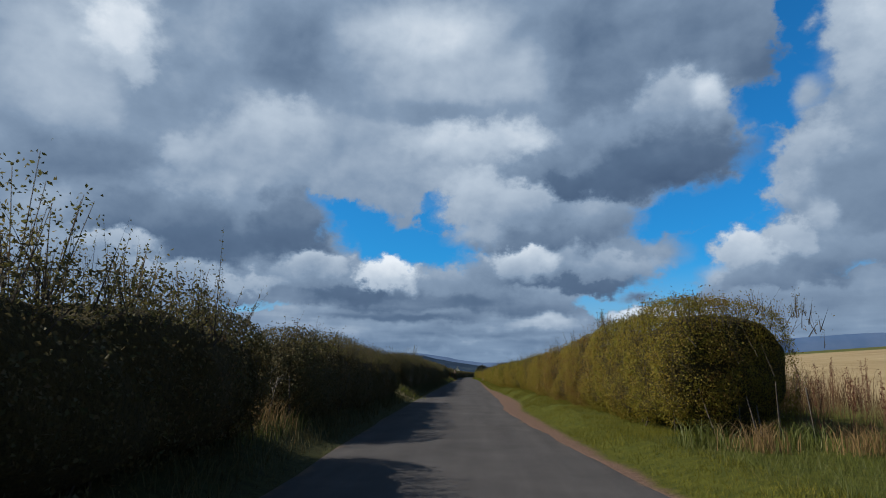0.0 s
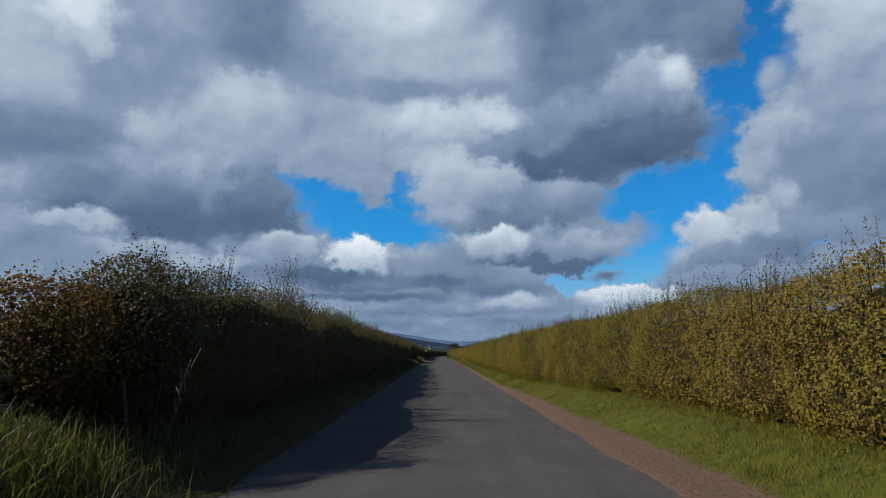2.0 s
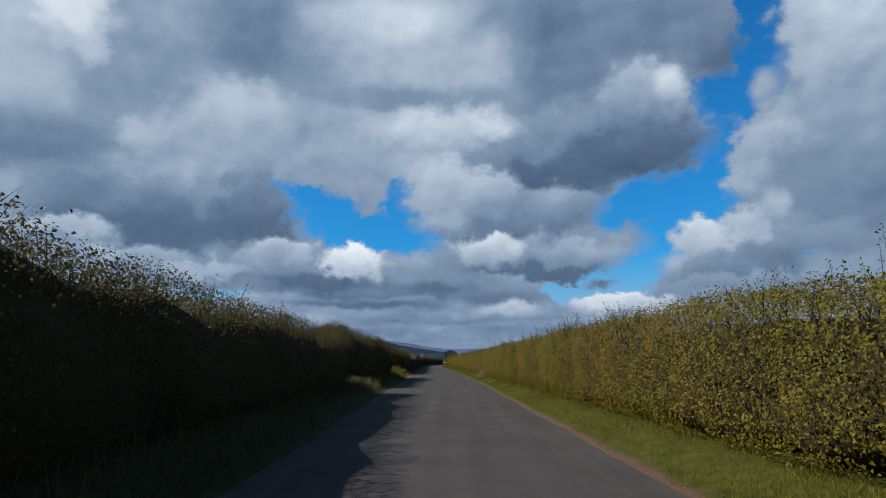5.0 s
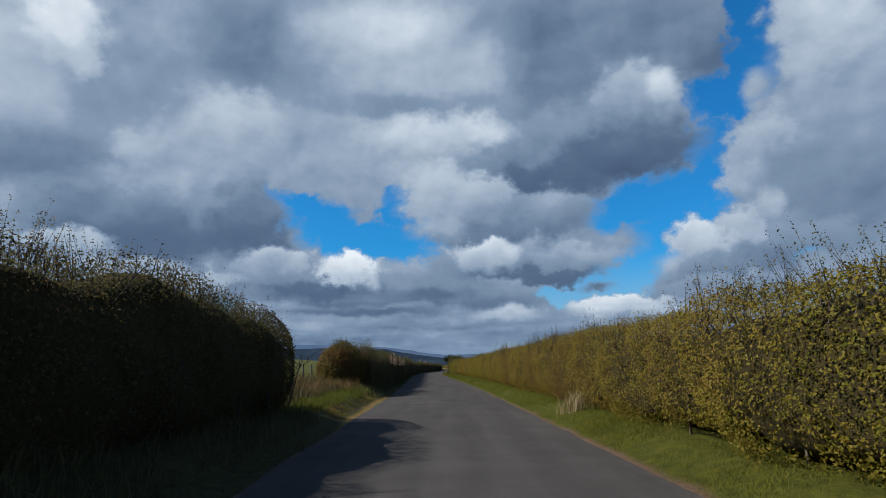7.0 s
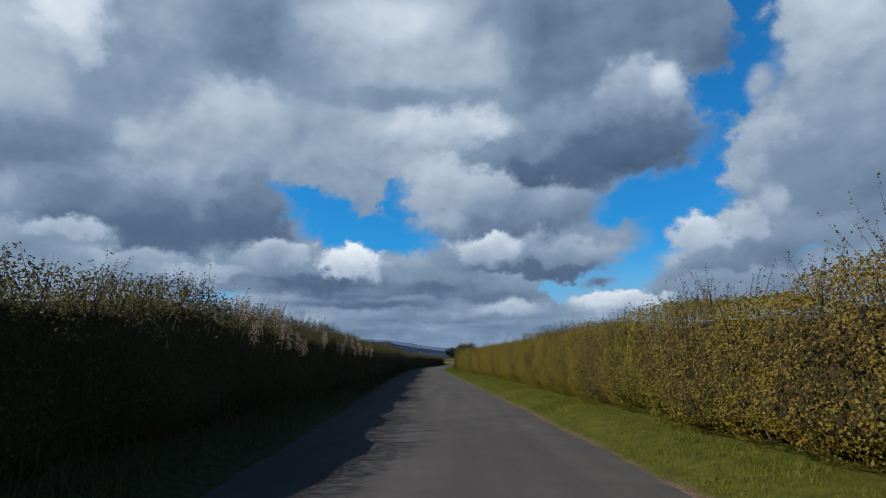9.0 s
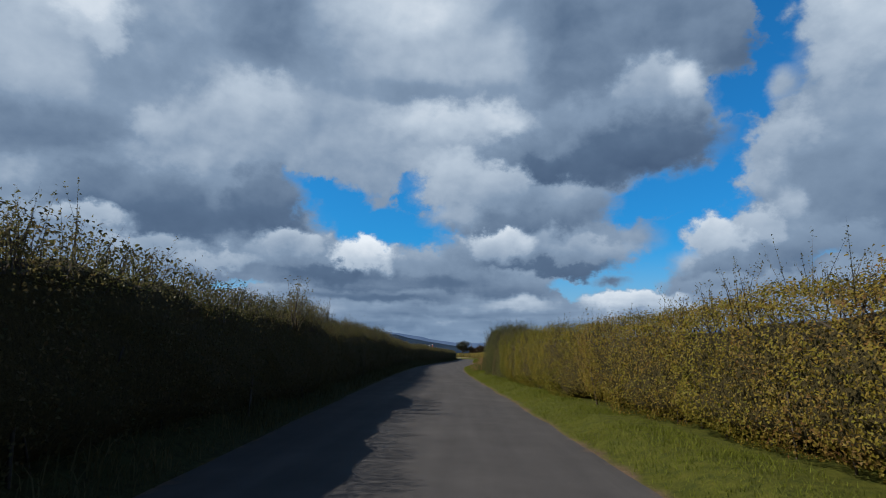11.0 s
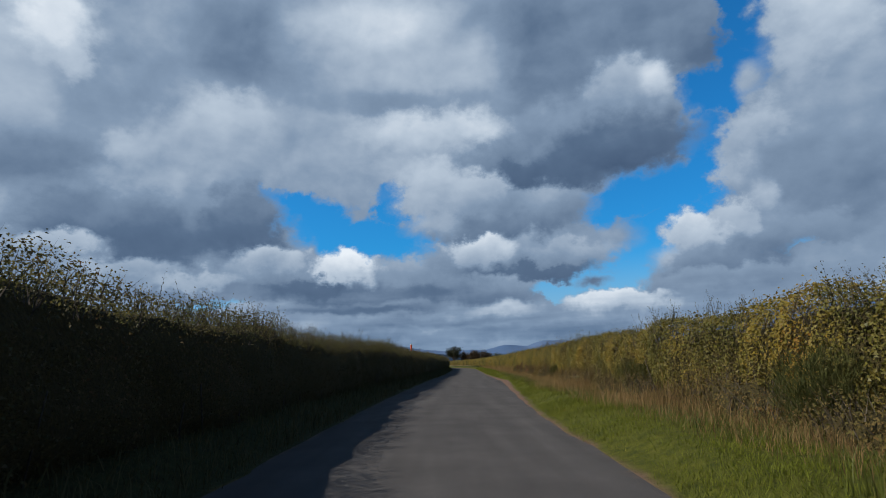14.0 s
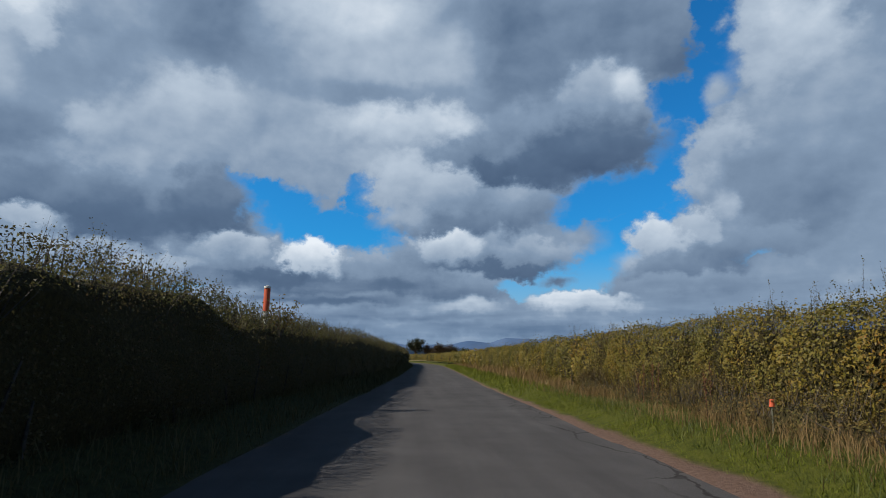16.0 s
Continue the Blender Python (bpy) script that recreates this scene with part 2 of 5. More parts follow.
def material(name, build, rough=0.9, bump=None, translucent=0.0, spec=0.3, metal=0.0):
    """build(g) gives the colour socket; bump(g) gives (height socket, distance)."""
    m = bpy.data.materials.new(name)
    m.use_nodes = True
    g = Nodes(m.node_tree)
    colour = build(g)
    p = g.node("ShaderNodeBsdfPrincipled")
    g.put(p.inputs["Base Color"], colour if not isinstance(colour, tuple) else (*colour, 1))
    p.inputs["Roughness"].default_value, p.inputs["Specular IOR Level"].default_value, p.inputs["Metallic"].default_value = rough, spec, metal
    if bump:
        height, distance = bump(g)
        b = g.node("ShaderNodeBump")
        b.inputs["Distance"].default_value = distance
        g.put(b.inputs["Height"], height)
        g.put(p.inputs["Normal"], b.outputs[0])
    shader = p.outputs[0]
    if translucent:
        t = g.node("ShaderNodeBsdfTranslucent")
        g.put(t.inputs[0], colour)
        mx = g.node("ShaderNodeMixShader")
        mx.inputs[0].default_value = translucent
        g.put(mx.inputs[1], shader), g.put(mx.inputs[2], t.outputs[0])
        shader = mx.outputs[0]
    g.put(g.node("ShaderNodeOutputMaterial").inputs[0], shader)
    return m


def place(g):
    return g.node("ShaderNodeNewGeometry").outputs["Position"]


def island(g):
    return g.node("ShaderNodeNewGeometry").outputs["Random Per Island"]


def leaf_colours(stops, patch=0.35, scale=0.45, stretch=()):
    """Leaf by leaf from a ramp, pushed along it in patches a metre or two wide."""
    def build(g):
        p = place(g)
        v = g.math("ADD", g.math("ADD", g.math("MULTIPLY", island(g), 0.42), 0.09), g.math("MULTIPLY", g.math("SUBTRACT", g.noise(p, scale, 3.0), 0.5), patch * 4))
        v = g.math("ADD", v, g.math("ADD", 0.2, g.math("MULTIPLY", g.math("SUBTRACT", g.noise(p, 3.2, 2.0), 0.5), 0.9)))
        # stretches of the hedge that have turned further: metres along, how far along the ramp
        if stretch:
            along = g.node("ShaderNodeSeparateXYZ")
            g.put(along.inputs[0], p)
            for y0, y1, shift in stretch:
                inside = g.math("MULTIPLY", g.smooth(along.outputs[1], y0 - 4.0, y0 + 4.0), g.smooth(along.outputs[1], y1 - 4.0, y1 + 4.0, 1.0, 0.0))
                v = g.math("ADD", v, g.math("MULTIPLY", inside, shift))
        base = g.ramp(v, stops)
        return g.mix(0.35, base, g.mix(1.0, base, g.noise(p, 9.0, 2.0, 0.5, "Color"), "MULTIPLY"))
    return build


GREEN, OLIVE, DARK = (0.1, 0.105, 0.018), (0.2, 0.17, 0.034), (0.055, 0.064, 0.016)
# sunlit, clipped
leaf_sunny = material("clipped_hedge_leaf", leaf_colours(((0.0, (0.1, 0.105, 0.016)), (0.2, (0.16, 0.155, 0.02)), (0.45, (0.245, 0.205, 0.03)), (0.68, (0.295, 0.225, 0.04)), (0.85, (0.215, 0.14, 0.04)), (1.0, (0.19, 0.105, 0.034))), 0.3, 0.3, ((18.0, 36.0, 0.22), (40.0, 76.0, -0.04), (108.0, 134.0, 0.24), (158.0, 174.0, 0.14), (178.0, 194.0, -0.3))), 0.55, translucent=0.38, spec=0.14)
# hawthorn leaves, darkened so the colour holds part of the face's shade
leaf_thorn = material("shade_darkened_hawthorn_leaf", leaf_colours(((0.0, (0.06, 0.055, 0.03)), (0.3, (0.095, 0.088, 0.042)), (0.55, (0.13, 0.113, 0.05)), (0.8, (0.165, 0.128, 0.056)), (1.0, (0.165, 0.1, 0.052)))), 0.55, translucent=0.3, spec=0.12)
leaf_willow = material("willow_leaf", leaf_colours(((0.0, DARK), (0.4, (0.09, 0.098, 0.034)), (0.75, (0.145, 0.145, 0.054)), (1.0, (0.19, 0.168, 0.068))), 0.2), 0.65, translucent=0.3, spec=0.12)
leaf_autumn = material("autumn_leaf", leaf_colours(((0.0, GREEN), (0.3, OLIVE), (0.5, (0.17, 0.13, 0.04)), (0.75, (0.2, 0.105, 0.04)), (1.0, (0.25, 0.12, 0.03)))), 0.6, translucent=0.4, spec=0.12)
leaf_gold = material("golden_hedge_leaf", leaf_colours(((0.0, (0.115, 0.11, 0.024)), (0.25, (0.175, 0.155, 0.034)), (0.55, (0.24, 0.19, 0.04)), (0.85, (0.33, 0.24, 0.038)), (1.0, (0.28, 0.15, 0.03))), 0.55), 0.5, translucent=0.34, spec=0.25)
# shoot leaves, lightened to put the hedge top's sunlight into their colour
leaf_shoot = material("sun_lightened_shoot_leaf", leaf_colours(((0.0, (0.07, 0.075, 0.026)), (0.35, (0.14, 0.135, 0.045)), (0.75, (0.205, 0.175, 0.065)), (1.0, (0.215, 0.125, 0.05))), 0.3), 0.5, translucent=0.5, spec=0.25)
bark = material("twig_bark", lambda g: g.ramp(g.noise(place(g), 14.0, 4.0), ((0.3, (0.045, 0.034, 0.025)), (0.7, (0.12, 0.1, 0.08)))), 0.9)
litter = material("dead_twigs", lambda g: g.ramp(g.noise(place(g), 18.0, 5.0, 0.7), ((0.3, (0.04, 0.032, 0.01)), (0.7, (0.095, 0.075, 0.022)))), 0.95, lambda g: (g.noise(place(g), 22.0, 5.0, 0.7), 0.1))


def blade_colours(low, high, dry, patch=0.8):
    def build(g):
        v = g.math("ADD", g.math("MULTIPLY", island(g), 0.55), g.math("MULTIPLY", g.math("SUBTRACT", g.noise(place(g), patch, 4.0), 0.28), 1.0))
        return g.ramp(v, ((0.15, low), (0.5, high), (0.72, high), (1.0, dry)))
    return build


grass_fresh = material("verge_grass_blade", blade_colours((0.07, 0.088, 0.013), (0.15, 0.168, 0.021), (0.26, 0.21, 0.06)), 0.7, translucent=0.3, spec=0.12)
grass_olive = material("olive_grass_blade", blade_colours((0.075, 0.08, 0.013), (0.165, 0.155, 0.023), (0.27, 0.21, 0.065)), 0.7, translucent=0.3, spec=0.12)
grass_rank = material("rank_grass_blade", blade_colours((0.045, 0.065, 0.014), (0.11, 0.125, 0.025), (0.3, 0.21, 0.1)), 0.55, translucent=0.3)
grass_dry = material("dead_grass_stalk", blade_colours((0.14, 0.088, 0.04), (0.265, 0.175, 0.08), (0.4, 0.29, 0.155)), 0.7, translucent=0.3, spec=0.1)
grass_ochre = material("yellowed_short_grass", blade_colours((0.17, 0.125, 0.03), (0.3, 0.215, 0.05), (0.36, 0.27, 0.09)), 0.7, translucent=0.3, spec=0.1)
grass_red = material("reddish_dead_weed", blade_colours((0.085, 0.05, 0.026), (0.165, 0.1, 0.052), (0.26, 0.18, 0.1)), 0.7, translucent=0.3, spec=0.1)
grass_straw = material("pale_straw_blade", blade_colours((0.22, 0.17, 0.08), (0.4, 0.33, 0.18), (0.5, 0.43, 0.27)), 0.6, translucent=0.25)
# brown blades, toned darker so their colour carries the hedge's shade
undergrowth = material("shade_toned_undergrowth", blade_colours((0.065, 0.06, 0.032), (0.115, 0.106, 0.05), (0.19, 0.15, 0.08)), 0.8, translucent=0.2, spec=0.08)
dock_dry = material("dock_seed_head", blade_colours((0.07, 0.025, 0.014), (0.13, 0.05, 0.025), (0.17, 0.08, 0.04)), 0.7)
fence_wood = material("weathered_fence_wood", lambda g: g.ramp(g.noise(g.vec("MULTIPLY", place(g), (30.0, 30.0, 3.0)), 1.0, 5.0), ((0.3, (0.075, 0.075, 0.052)), (0.7, (0.2, 0.2, 0.145)))), 0.9, lambda g: (g.noise(g.vec("MULTIPLY", place(g), (60.0, 60.0, 5.0)), 1.0, 4.0), 0.01))
wire_steel = material("rusty_galvanised_wire", lambda g: g.ramp(g.noise(place(g), 30.0, 3.0), ((0.4, (0.18, 0.17, 0.16)), (0.65, (0.14, 0.08, 0.05)))), 0.55, metal=0.7)
orange_paint = material("faded_orange_paint", lambda g: g.ramp(g.noise(place(g), 14.0, 5.0, 0.65), ((0.3, (0.55, 0.09, 0.035)), (0.65, (0.62, 0.13, 0.06)), (0.78, (0.5, 0.3, 0.22)))), 0.5)
white_paint = material("chalky_white_paint", lambda g: g.ramp(g.noise(place(g), 9.0, 5.0), ((0.3, (0.5, 0.48, 0.43)), (0.7, (0.78, 0.77, 0.73)))), 0.7)
slate = material("slate_roof", lambda g: g.ramp(g.noise(place(g), 3.0, 4.0), ((0.3, (0.05, 0.055, 0.065)), (0.7, (0.11, 0.115, 0.125)))), 0.6)
window_glass = material("dark_window_glass", lambda g: (0.02, 0.025, 0.03), 0.05, spec=0.6)


def asphalt_colour(g):
    p = place(g)
    grain = g.noise(p, 160.0, 2.0, 0.6)
    patch = g.noise(p, 0.8, 5.0, 0.6)
    streak = g.noise(g.vec("MULTIPLY", p, (2.2, 0.12, 1.0)), 1.0, 4.0)
    v = g.math("ADD", g.math("MULTIPLY", grain, 0.5), g.math("ADD", g.math("MULTIPLY", patch, 0.3), g.math("MULTIPLY", streak, 0.3)))
    c = g.ramp(v, ((0.3, (0.046, 0.044, 0.045)), (0.55, (0.081, 0.077, 0.077)), (0.8, (0.135, 0.128, 0.125))))
    # red earth washed over the edges
    rim = g.node("ShaderNodeAttribute", attribute_name="rim").outputs["Fac"]
    edge = g.smooth(rim, -0.32, 0.05)
    dust = g.math("MULTIPLY", edge, g.smooth(g.math("ADD", g.noise(p, 1.7, 5.0, 0.65), g.math("MULTIPLY", edge, 0.22)), 0.6, 0.78))
    # cracks along the crumbling edges
    cell = g.node("ShaderNodeTexVoronoi", feature="DISTANCE_TO_EDGE")
    g.put(cell.inputs["Vector"], g.vec("ADD", g.vec("MULTIPLY", p, (1.3, 0.5, 1.0)), g.vec("MULTIPLY", g.noise(p, 2.0, 4.0, 0.6, "Color"), (0.5, 0.5, 0.0))))
    cell.inputs["Scale"].default_value = 1.0
    along = g.node("ShaderNodeSeparateXYZ")
    g.put(along.inputs[0], p)
    stretch = g.math("MULTIPLY", g.smooth(along.outputs[1], 236.0, 242.0), g.smooth(along.outputs[1], 258.0, 266.0, 1.0, 0.0))
    broken = g.math("MULTIPLY", g.smooth(rim, -0.8, -0.4), g.math("MULTIPLY", stretch, g.smooth(along.outputs[0], -4.5, -2.5)))
    c = g.mix(g.math("MULTIPLY", broken, g.smooth(cell.outputs["Distance"], 0.01, 0.026, 0.65, 0.0)), c, (0.018, 0.016, 0.015))
    return g.mix(dust, c, g.ramp(g.noise(p, 30.0, 4.0), ((0.3, (0.115, 0.082, 0.06)), (0.7, (0.19, 0.142, 0.105)))))


asphalt = material("worn_asphalt", asphalt_colour, 0.85, lambda g: (g.math("ADD", g.noise(place(g), 130.0, 3.0, 0.6), g.math("MULTIPLY", g.noise(place(g), 3.0, 4.0), 2.0)), 0.006), spec=0.02)


def ground_colour(g):
    p = place(g)
    off = g.node("ShaderNodeAttribute", attribute_name="offset").outputs["Fac"]
    wob = g.math("MULTIPLY", g.math("SUBTRACT", g.noise(p, 0.9, 5.0, 0.65), 0.5), 1.1)
    earth = g.ramp(g.noise(p, 16.0, 6.0, 0.7), ((0.25, (0.105, 0.062, 0.045)), (0.5, (0.155, 0.098, 0.073)), (0.75, (0.215, 0.147, 0.112))))
    ochre = g.ramp(g.noise(p, 12.0, 6.0, 0.7), ((0.25, (0.16, 0.105, 0.035)), (0.75, (0.3, 0.21, 0.075))))
    earth = g.mix(g.smooth(off, -1.0, -1.6), earth, ochre)
    turf = g.ramp(g.noise(p, 5.0, 6.0, 0.7), ((0.3, (0.04, 0.05, 0.01)), (0.6, (0.095, 0.1, 0.016)), (0.8, (0.14, 0.12, 0.03))))
    crop = g.ramp(g.noise(g.vec("MULTIPLY", p, (0.9, 0.25, 1.0)), 1.0, 6.0, 0.7), ((0.3, (0.06, 0.07, 0.02)), (0.55, (0.1, 0.108, 0.03)), (0.75, (0.17, 0.15, 0.06))))
    stubble = g.ramp(g.noise(g.vec("MULTIPLY", p, (0.6, 0.08, 1.0)), 1.0, 6.0, 0.7), ((0.3, (0.26, 0.19, 0.1)), (0.7, (0.42, 0.33, 0.19))))
    turf_in = g.node("ShaderNodeAttribute", attribute_name="turf").outputs["Fac"]
    # the left verge's shade is put into a darker, browner turf colour
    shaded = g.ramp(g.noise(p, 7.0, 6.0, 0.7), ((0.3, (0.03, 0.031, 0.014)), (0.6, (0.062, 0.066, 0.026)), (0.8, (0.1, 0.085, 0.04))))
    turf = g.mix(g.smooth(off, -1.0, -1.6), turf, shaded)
    verge = g.smooth(g.math("ADD", turf_in, g.math("MULTIPLY", wob, 0.45)), -0.2, 0.04)
    c = g.mix(verge, earth, turf)
    c = g.mix(g.smooth(off, -7.0, -10.0), c, crop)
    c = g.mix(g.smooth(off, 9.0, 13.0), c, stubble)
    return g.mix(g.smooth(off, 52.0, 56.0), c, crop)


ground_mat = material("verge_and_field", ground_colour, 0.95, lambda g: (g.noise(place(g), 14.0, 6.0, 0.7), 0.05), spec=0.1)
# dark woods, with the blue of distance haze mixed into their colour
hill_near = material("haze_tinted_wooded_hill", lambda g: g.ramp(g.noise(place(g), 0.012, 6.0, 0.7), ((0.35, (0.02, 0.034, 0.06)), (0.6, (0.032, 0.052, 0.082)), (0.75, (0.05, 0.072, 0.095)))), 1.0, spec=0.0)
# the blue is air haze painted into the hills' base colour
hill_far = material("haze_painted_far_hill", lambda g: g.ramp(g.noise(place(g), 0.003, 5.0, 0.6), ((0.35, (0.075, 0.13, 0.24)), (0.7, (0.115, 0.17, 0.28)))), 1.0, spec=0.0)

# ---------------------------------------------------------------- the lane's line and the lie of the land
_line_y = np.arange(-200.0, 5001.0, 1.0)
_bend_y = [-200, -10, 0, 13, 26, 54, 97, 120, 140, 159, 175, 192, 208, 225, 242, 262, 330, 400, 470, 5000]
_bend = [-3.6, -3.6, -3.2, -2.4, -1.6, -1.15, -0.75, -0.8, -1.4, -2.0, -1.9, -1.3, -0.3, 1.3, 2.4, 2.4, 1.6, -9, -16, -16]
_slope = np.convolve(np.pad(np.tan(np.radians(np.interp(_line_y, _bend_y, _bend))), 8, mode="edge"), np.ones(17) / 17, "valid")
_line_x = np.cumsum(_slope)
_line_x = _line_x - np.interp(0.0, _line_y, _line_x)


def mid(y):
    """Where the middle of the drive lies across, at y along."""
    return np.interp(y, _line_y, _line_x)


def wave(a, b, seed):
    """Smooth uneven noise of two coordinates, about -1 to 1."""
    r = np.random.RandomState(seed)
    out = 0.0
    for k in range(7):
        f = 0.55 * 1.45 ** k
        out = out + np.sin(a * f * r.uniform(0.7, 1.3) + b * f * r.uniform(-1, 1) + r.uniform(0, 6.28)) / (1.0 + 0.45 * k)
    return out / 2.6


def step(v, a, b):
    t = np.clip((v - a) / (b - a), 0, 1)
    return t * t * (3 - 2 * t)


def right_edge(y):
    """Where the asphalt ends on the sunny side."""
    return np.interp(y, [-60, 5, 17, 22, 27, 33, 40, 52, 103, 140, 165, 178, 190, 205, 222, 236, 248, 270, 900], [2.45, 2.45, 1.95, 1.85, 2.1, 2.2, 2.25, 2.3, 2.55, 2.4, 2.2, 2.25, 2.1, 2.0, 2.12, 2.6, 2.95, 2.5, 2.3]) + 0.05 * wave(np.asarray(y, float) * 2.5, 0.0 * np.asarray(y, float), 71)


def left_edge(y):
    return np.interp(y, [-60, 60, 95, 125, 165, 230, 258, 280, 900], [1.9, 1.9, 2.1, 2.1, 2.5, 2.5, 2.35, 2.0, 2.0]) + 0.06 * wave(np.asarray(y, float) * 2.5, 0.0 * np.asarray(y, float), 72)


def right_turf(y):
    """Where the grass begins on the sunny side, past a strip of red earth."""
    return right_edge(y) + np.interp(y, [-60, 5, 15, 22, 28, 33, 38, 45, 52, 103, 160, 220, 238, 248, 262, 900], [0.03, 0.03, 0.4, 0.62, 0.82, 0.78, 0.66, 0.55, 0.25, 0.06, 0.02, 0.05, 0.22, 0.4, 0.1, 0.05])


def left_turf(y):
    """Where the grass begins on the shady side; bare ochre earth at the field gap."""
    return left_edge(y) + np.interp(y, [109, 113, 122, 126], [0.0, 0.3, 0.36, 0.0])


def lie(off, y):
    """Height of the ground at an offset from the drive's middle."""
    off, y = np.asarray(off, float), np.asarray(y, float)
    re, le, rt = right_edge(y), left_edge(y), right_turf(y)
    wob = 0.07 * wave(y * 1.7, off, 5)
    z = -0.05 + 0.05 * step(off, re - 0.28 + wob, re + 0.02 + wob) + 0.05 * step(-off, le - 0.28 + wob, le + 0.02 + wob)
    z = z + (0.2 + 0.13 * step(y, 13, 17) * (1 - step(y, 44, 52))) * step(off, rt - 0.1, rt + 0.8) + 0.3 * step(-off, le + 0.05, le + 1.0)
    z = z + 0.025 * wave(y * 3, off * 3, 6) * step(np.abs(off), 2.6, 3.2)
    d = np.maximum(-off - 7, 0)
    z = z + 11.0 * np.tanh(d / 116.0) + 0.012 * np.maximum(d - 150, 0) * (d < 1500) + 16.2 * (d >= 1500) + (26.0 - 20.0 * step(y, 160, 300)) * (1 - np.exp(-np.maximum(off - 9, 0) / 210.0))
    z = z + 0.34 * np.exp(-((off + 3.6) / 0.8) ** 2 - ((y - 29.9) / 1.9) ** 2) + 0.3 * np.exp(-((off + 4.0) / 0.7) ** 2 - ((y - 9.8) / 0.9) ** 2)
    return z


def solid(name, verts, faces, mat, parent=None, label="", smooth=False):
    me = bpy.data.meshes.new(name)
    me.from_pydata(verts if isinstance(verts, list) else verts.tolist(), [], faces if isinstance(faces, list) else faces.tolist())
    me.materials.append(mat)
    if smooth:
        me.polygons.foreach_set("use_smooth", np.ones(len(me.polygons), bool))
    ob = new(name, me)
    ob.parent = parent
    return tagged(ob, label)


def triangles(name, verts, tris, mat, parent=None, label=""):
    """A big triangle mesh from arrays."""
    me = bpy.data.meshes.new(name)
    n = len(tris)
    me.vertices.add(len(verts)), me.loops.add(n * 3), me.polygons.add(n)
    me.vertices.foreach_set("co", np.ascontiguousarray(verts, np.float32).ravel())
    me.loops.foreach_set("vertex_index", np.ascontiguousarray(tris, np.int32).ravel())
    me.polygons.foreach_set("loop_start", np.arange(0, n * 3, 3, dtype=np.int32))
    me.update(calc_edges=True)
    me.materials.append(mat)
    ob = new(name, me)
    ob.parent = parent
    return tagged(ob, label)


def grid(name, offs, ys, height, mat, smooth=True):
    o, y = np.meshgrid(offs, ys)
    z = height(o, y)
    verts = np.stack([mid(y) + o, y, z], -1).reshape(-1, 3)
    w, h = len(offs), len(ys)
    i = (np.arange(h - 1)[:, None] * w + np.arange(w - 1)[None]).ravel()
    ob = solid(name, verts, np.stack([i, i + 1, i + w + 1, i + w], 1), mat, smooth=smooth)
    for key, value in (("offset", o), ("turf", np.maximum(o - right_turf(y), -o - left_turf(y) + 0.12)), ("rim", np.maximum(o - right_edge(y), -o - left_edge(y)))):
        a = ob.data.attributes.new(key, "FLOAT", "POINT")
        a.data.foreach_set("value", value.ravel().astype(np.float32))
    return ob


near_off = np.arange(-7.0, 7.01, 0.16)
offs = np.concatenate([-np.geomspace(3500, 7.4, 26), near_off, np.geomspace(7.4, 3500, 26)])
ys = np.concatenate([np.arange(-60, 330, 1.5), np.geomspace(330, 4700, 50)])
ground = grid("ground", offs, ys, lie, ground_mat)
tagged(ground, "grassy verges, green crop field and pale stubble field", "ground", kind="structure")
road_off = np.arange(-2.8, 3.45, 0.1)
road = grid("road", road_off, np.concatenate([np.arange(-60, 330, 1.5), np.arange(330, 900, 6.0)]), lambda o, y: 0.0 - 0.012 * (o / 2.3) ** 2 - 0.04 * step(np.maximum(o - right_edge(y), -o - left_edge(y)), -0.1, 0.15) + 0.003 * wave(y * 0.8, o * 3, 9), asphalt)
tagged(road, "worn grey single-track asphalt lane with earthy edges", "road", kind="structure")

# ---------------------------------------------------------------- leaves, blades, twigs


def leaf_arrays(centre, normal, length, width, r, simple=False):
    """Folded pointed leaves: four corners and two triangles each."""
    n = len(centre)
    nn = normal + r.normal(0, 0.6, (n, 3))
    nn /= np.linalg.norm(nn, axis=1)[:, None] + 1e-9
    d = r.normal(0, 1, (n, 3)) + np.array([0, 0, -0.5])
    d -= nn * (d * nn).sum(1)[:, None]
    d /= np.linalg.norm(d, axis=1)[:, None] + 1e-9
    s = np.cross(nn, d)
    L, W = (length * r.uniform(0.6, 1.35, n))[:, None], (width * r.uniform(0.65, 1.3, n))[:, None]
    if simple:
        v = np.stack([centre - d * L * 0.45 + s * W * 0.5, centre - d * L * 0.3 - s * W * 0.5, centre + d * L * 0.55], 1).reshape(-1, 3)
        return v, np.arange(3 * n).reshape(-1, 3)
    lift = nn * (W * 0.25)
    v = np.stack([centre - d * L * 0.5, centre + s * W * 0.5 + lift, centre + d * L * 0.5 - nn * L * 0.12, centre - s * W * 0.5 + lift], 1).reshape(-1, 3)
    b = np.arange(n)[:, None] * 4
    t = np.concatenate([b + np.array([[0, 1, 2]]), b + np.array([[0, 2, 3]])], 1).reshape(-1, 3)
    return v, t


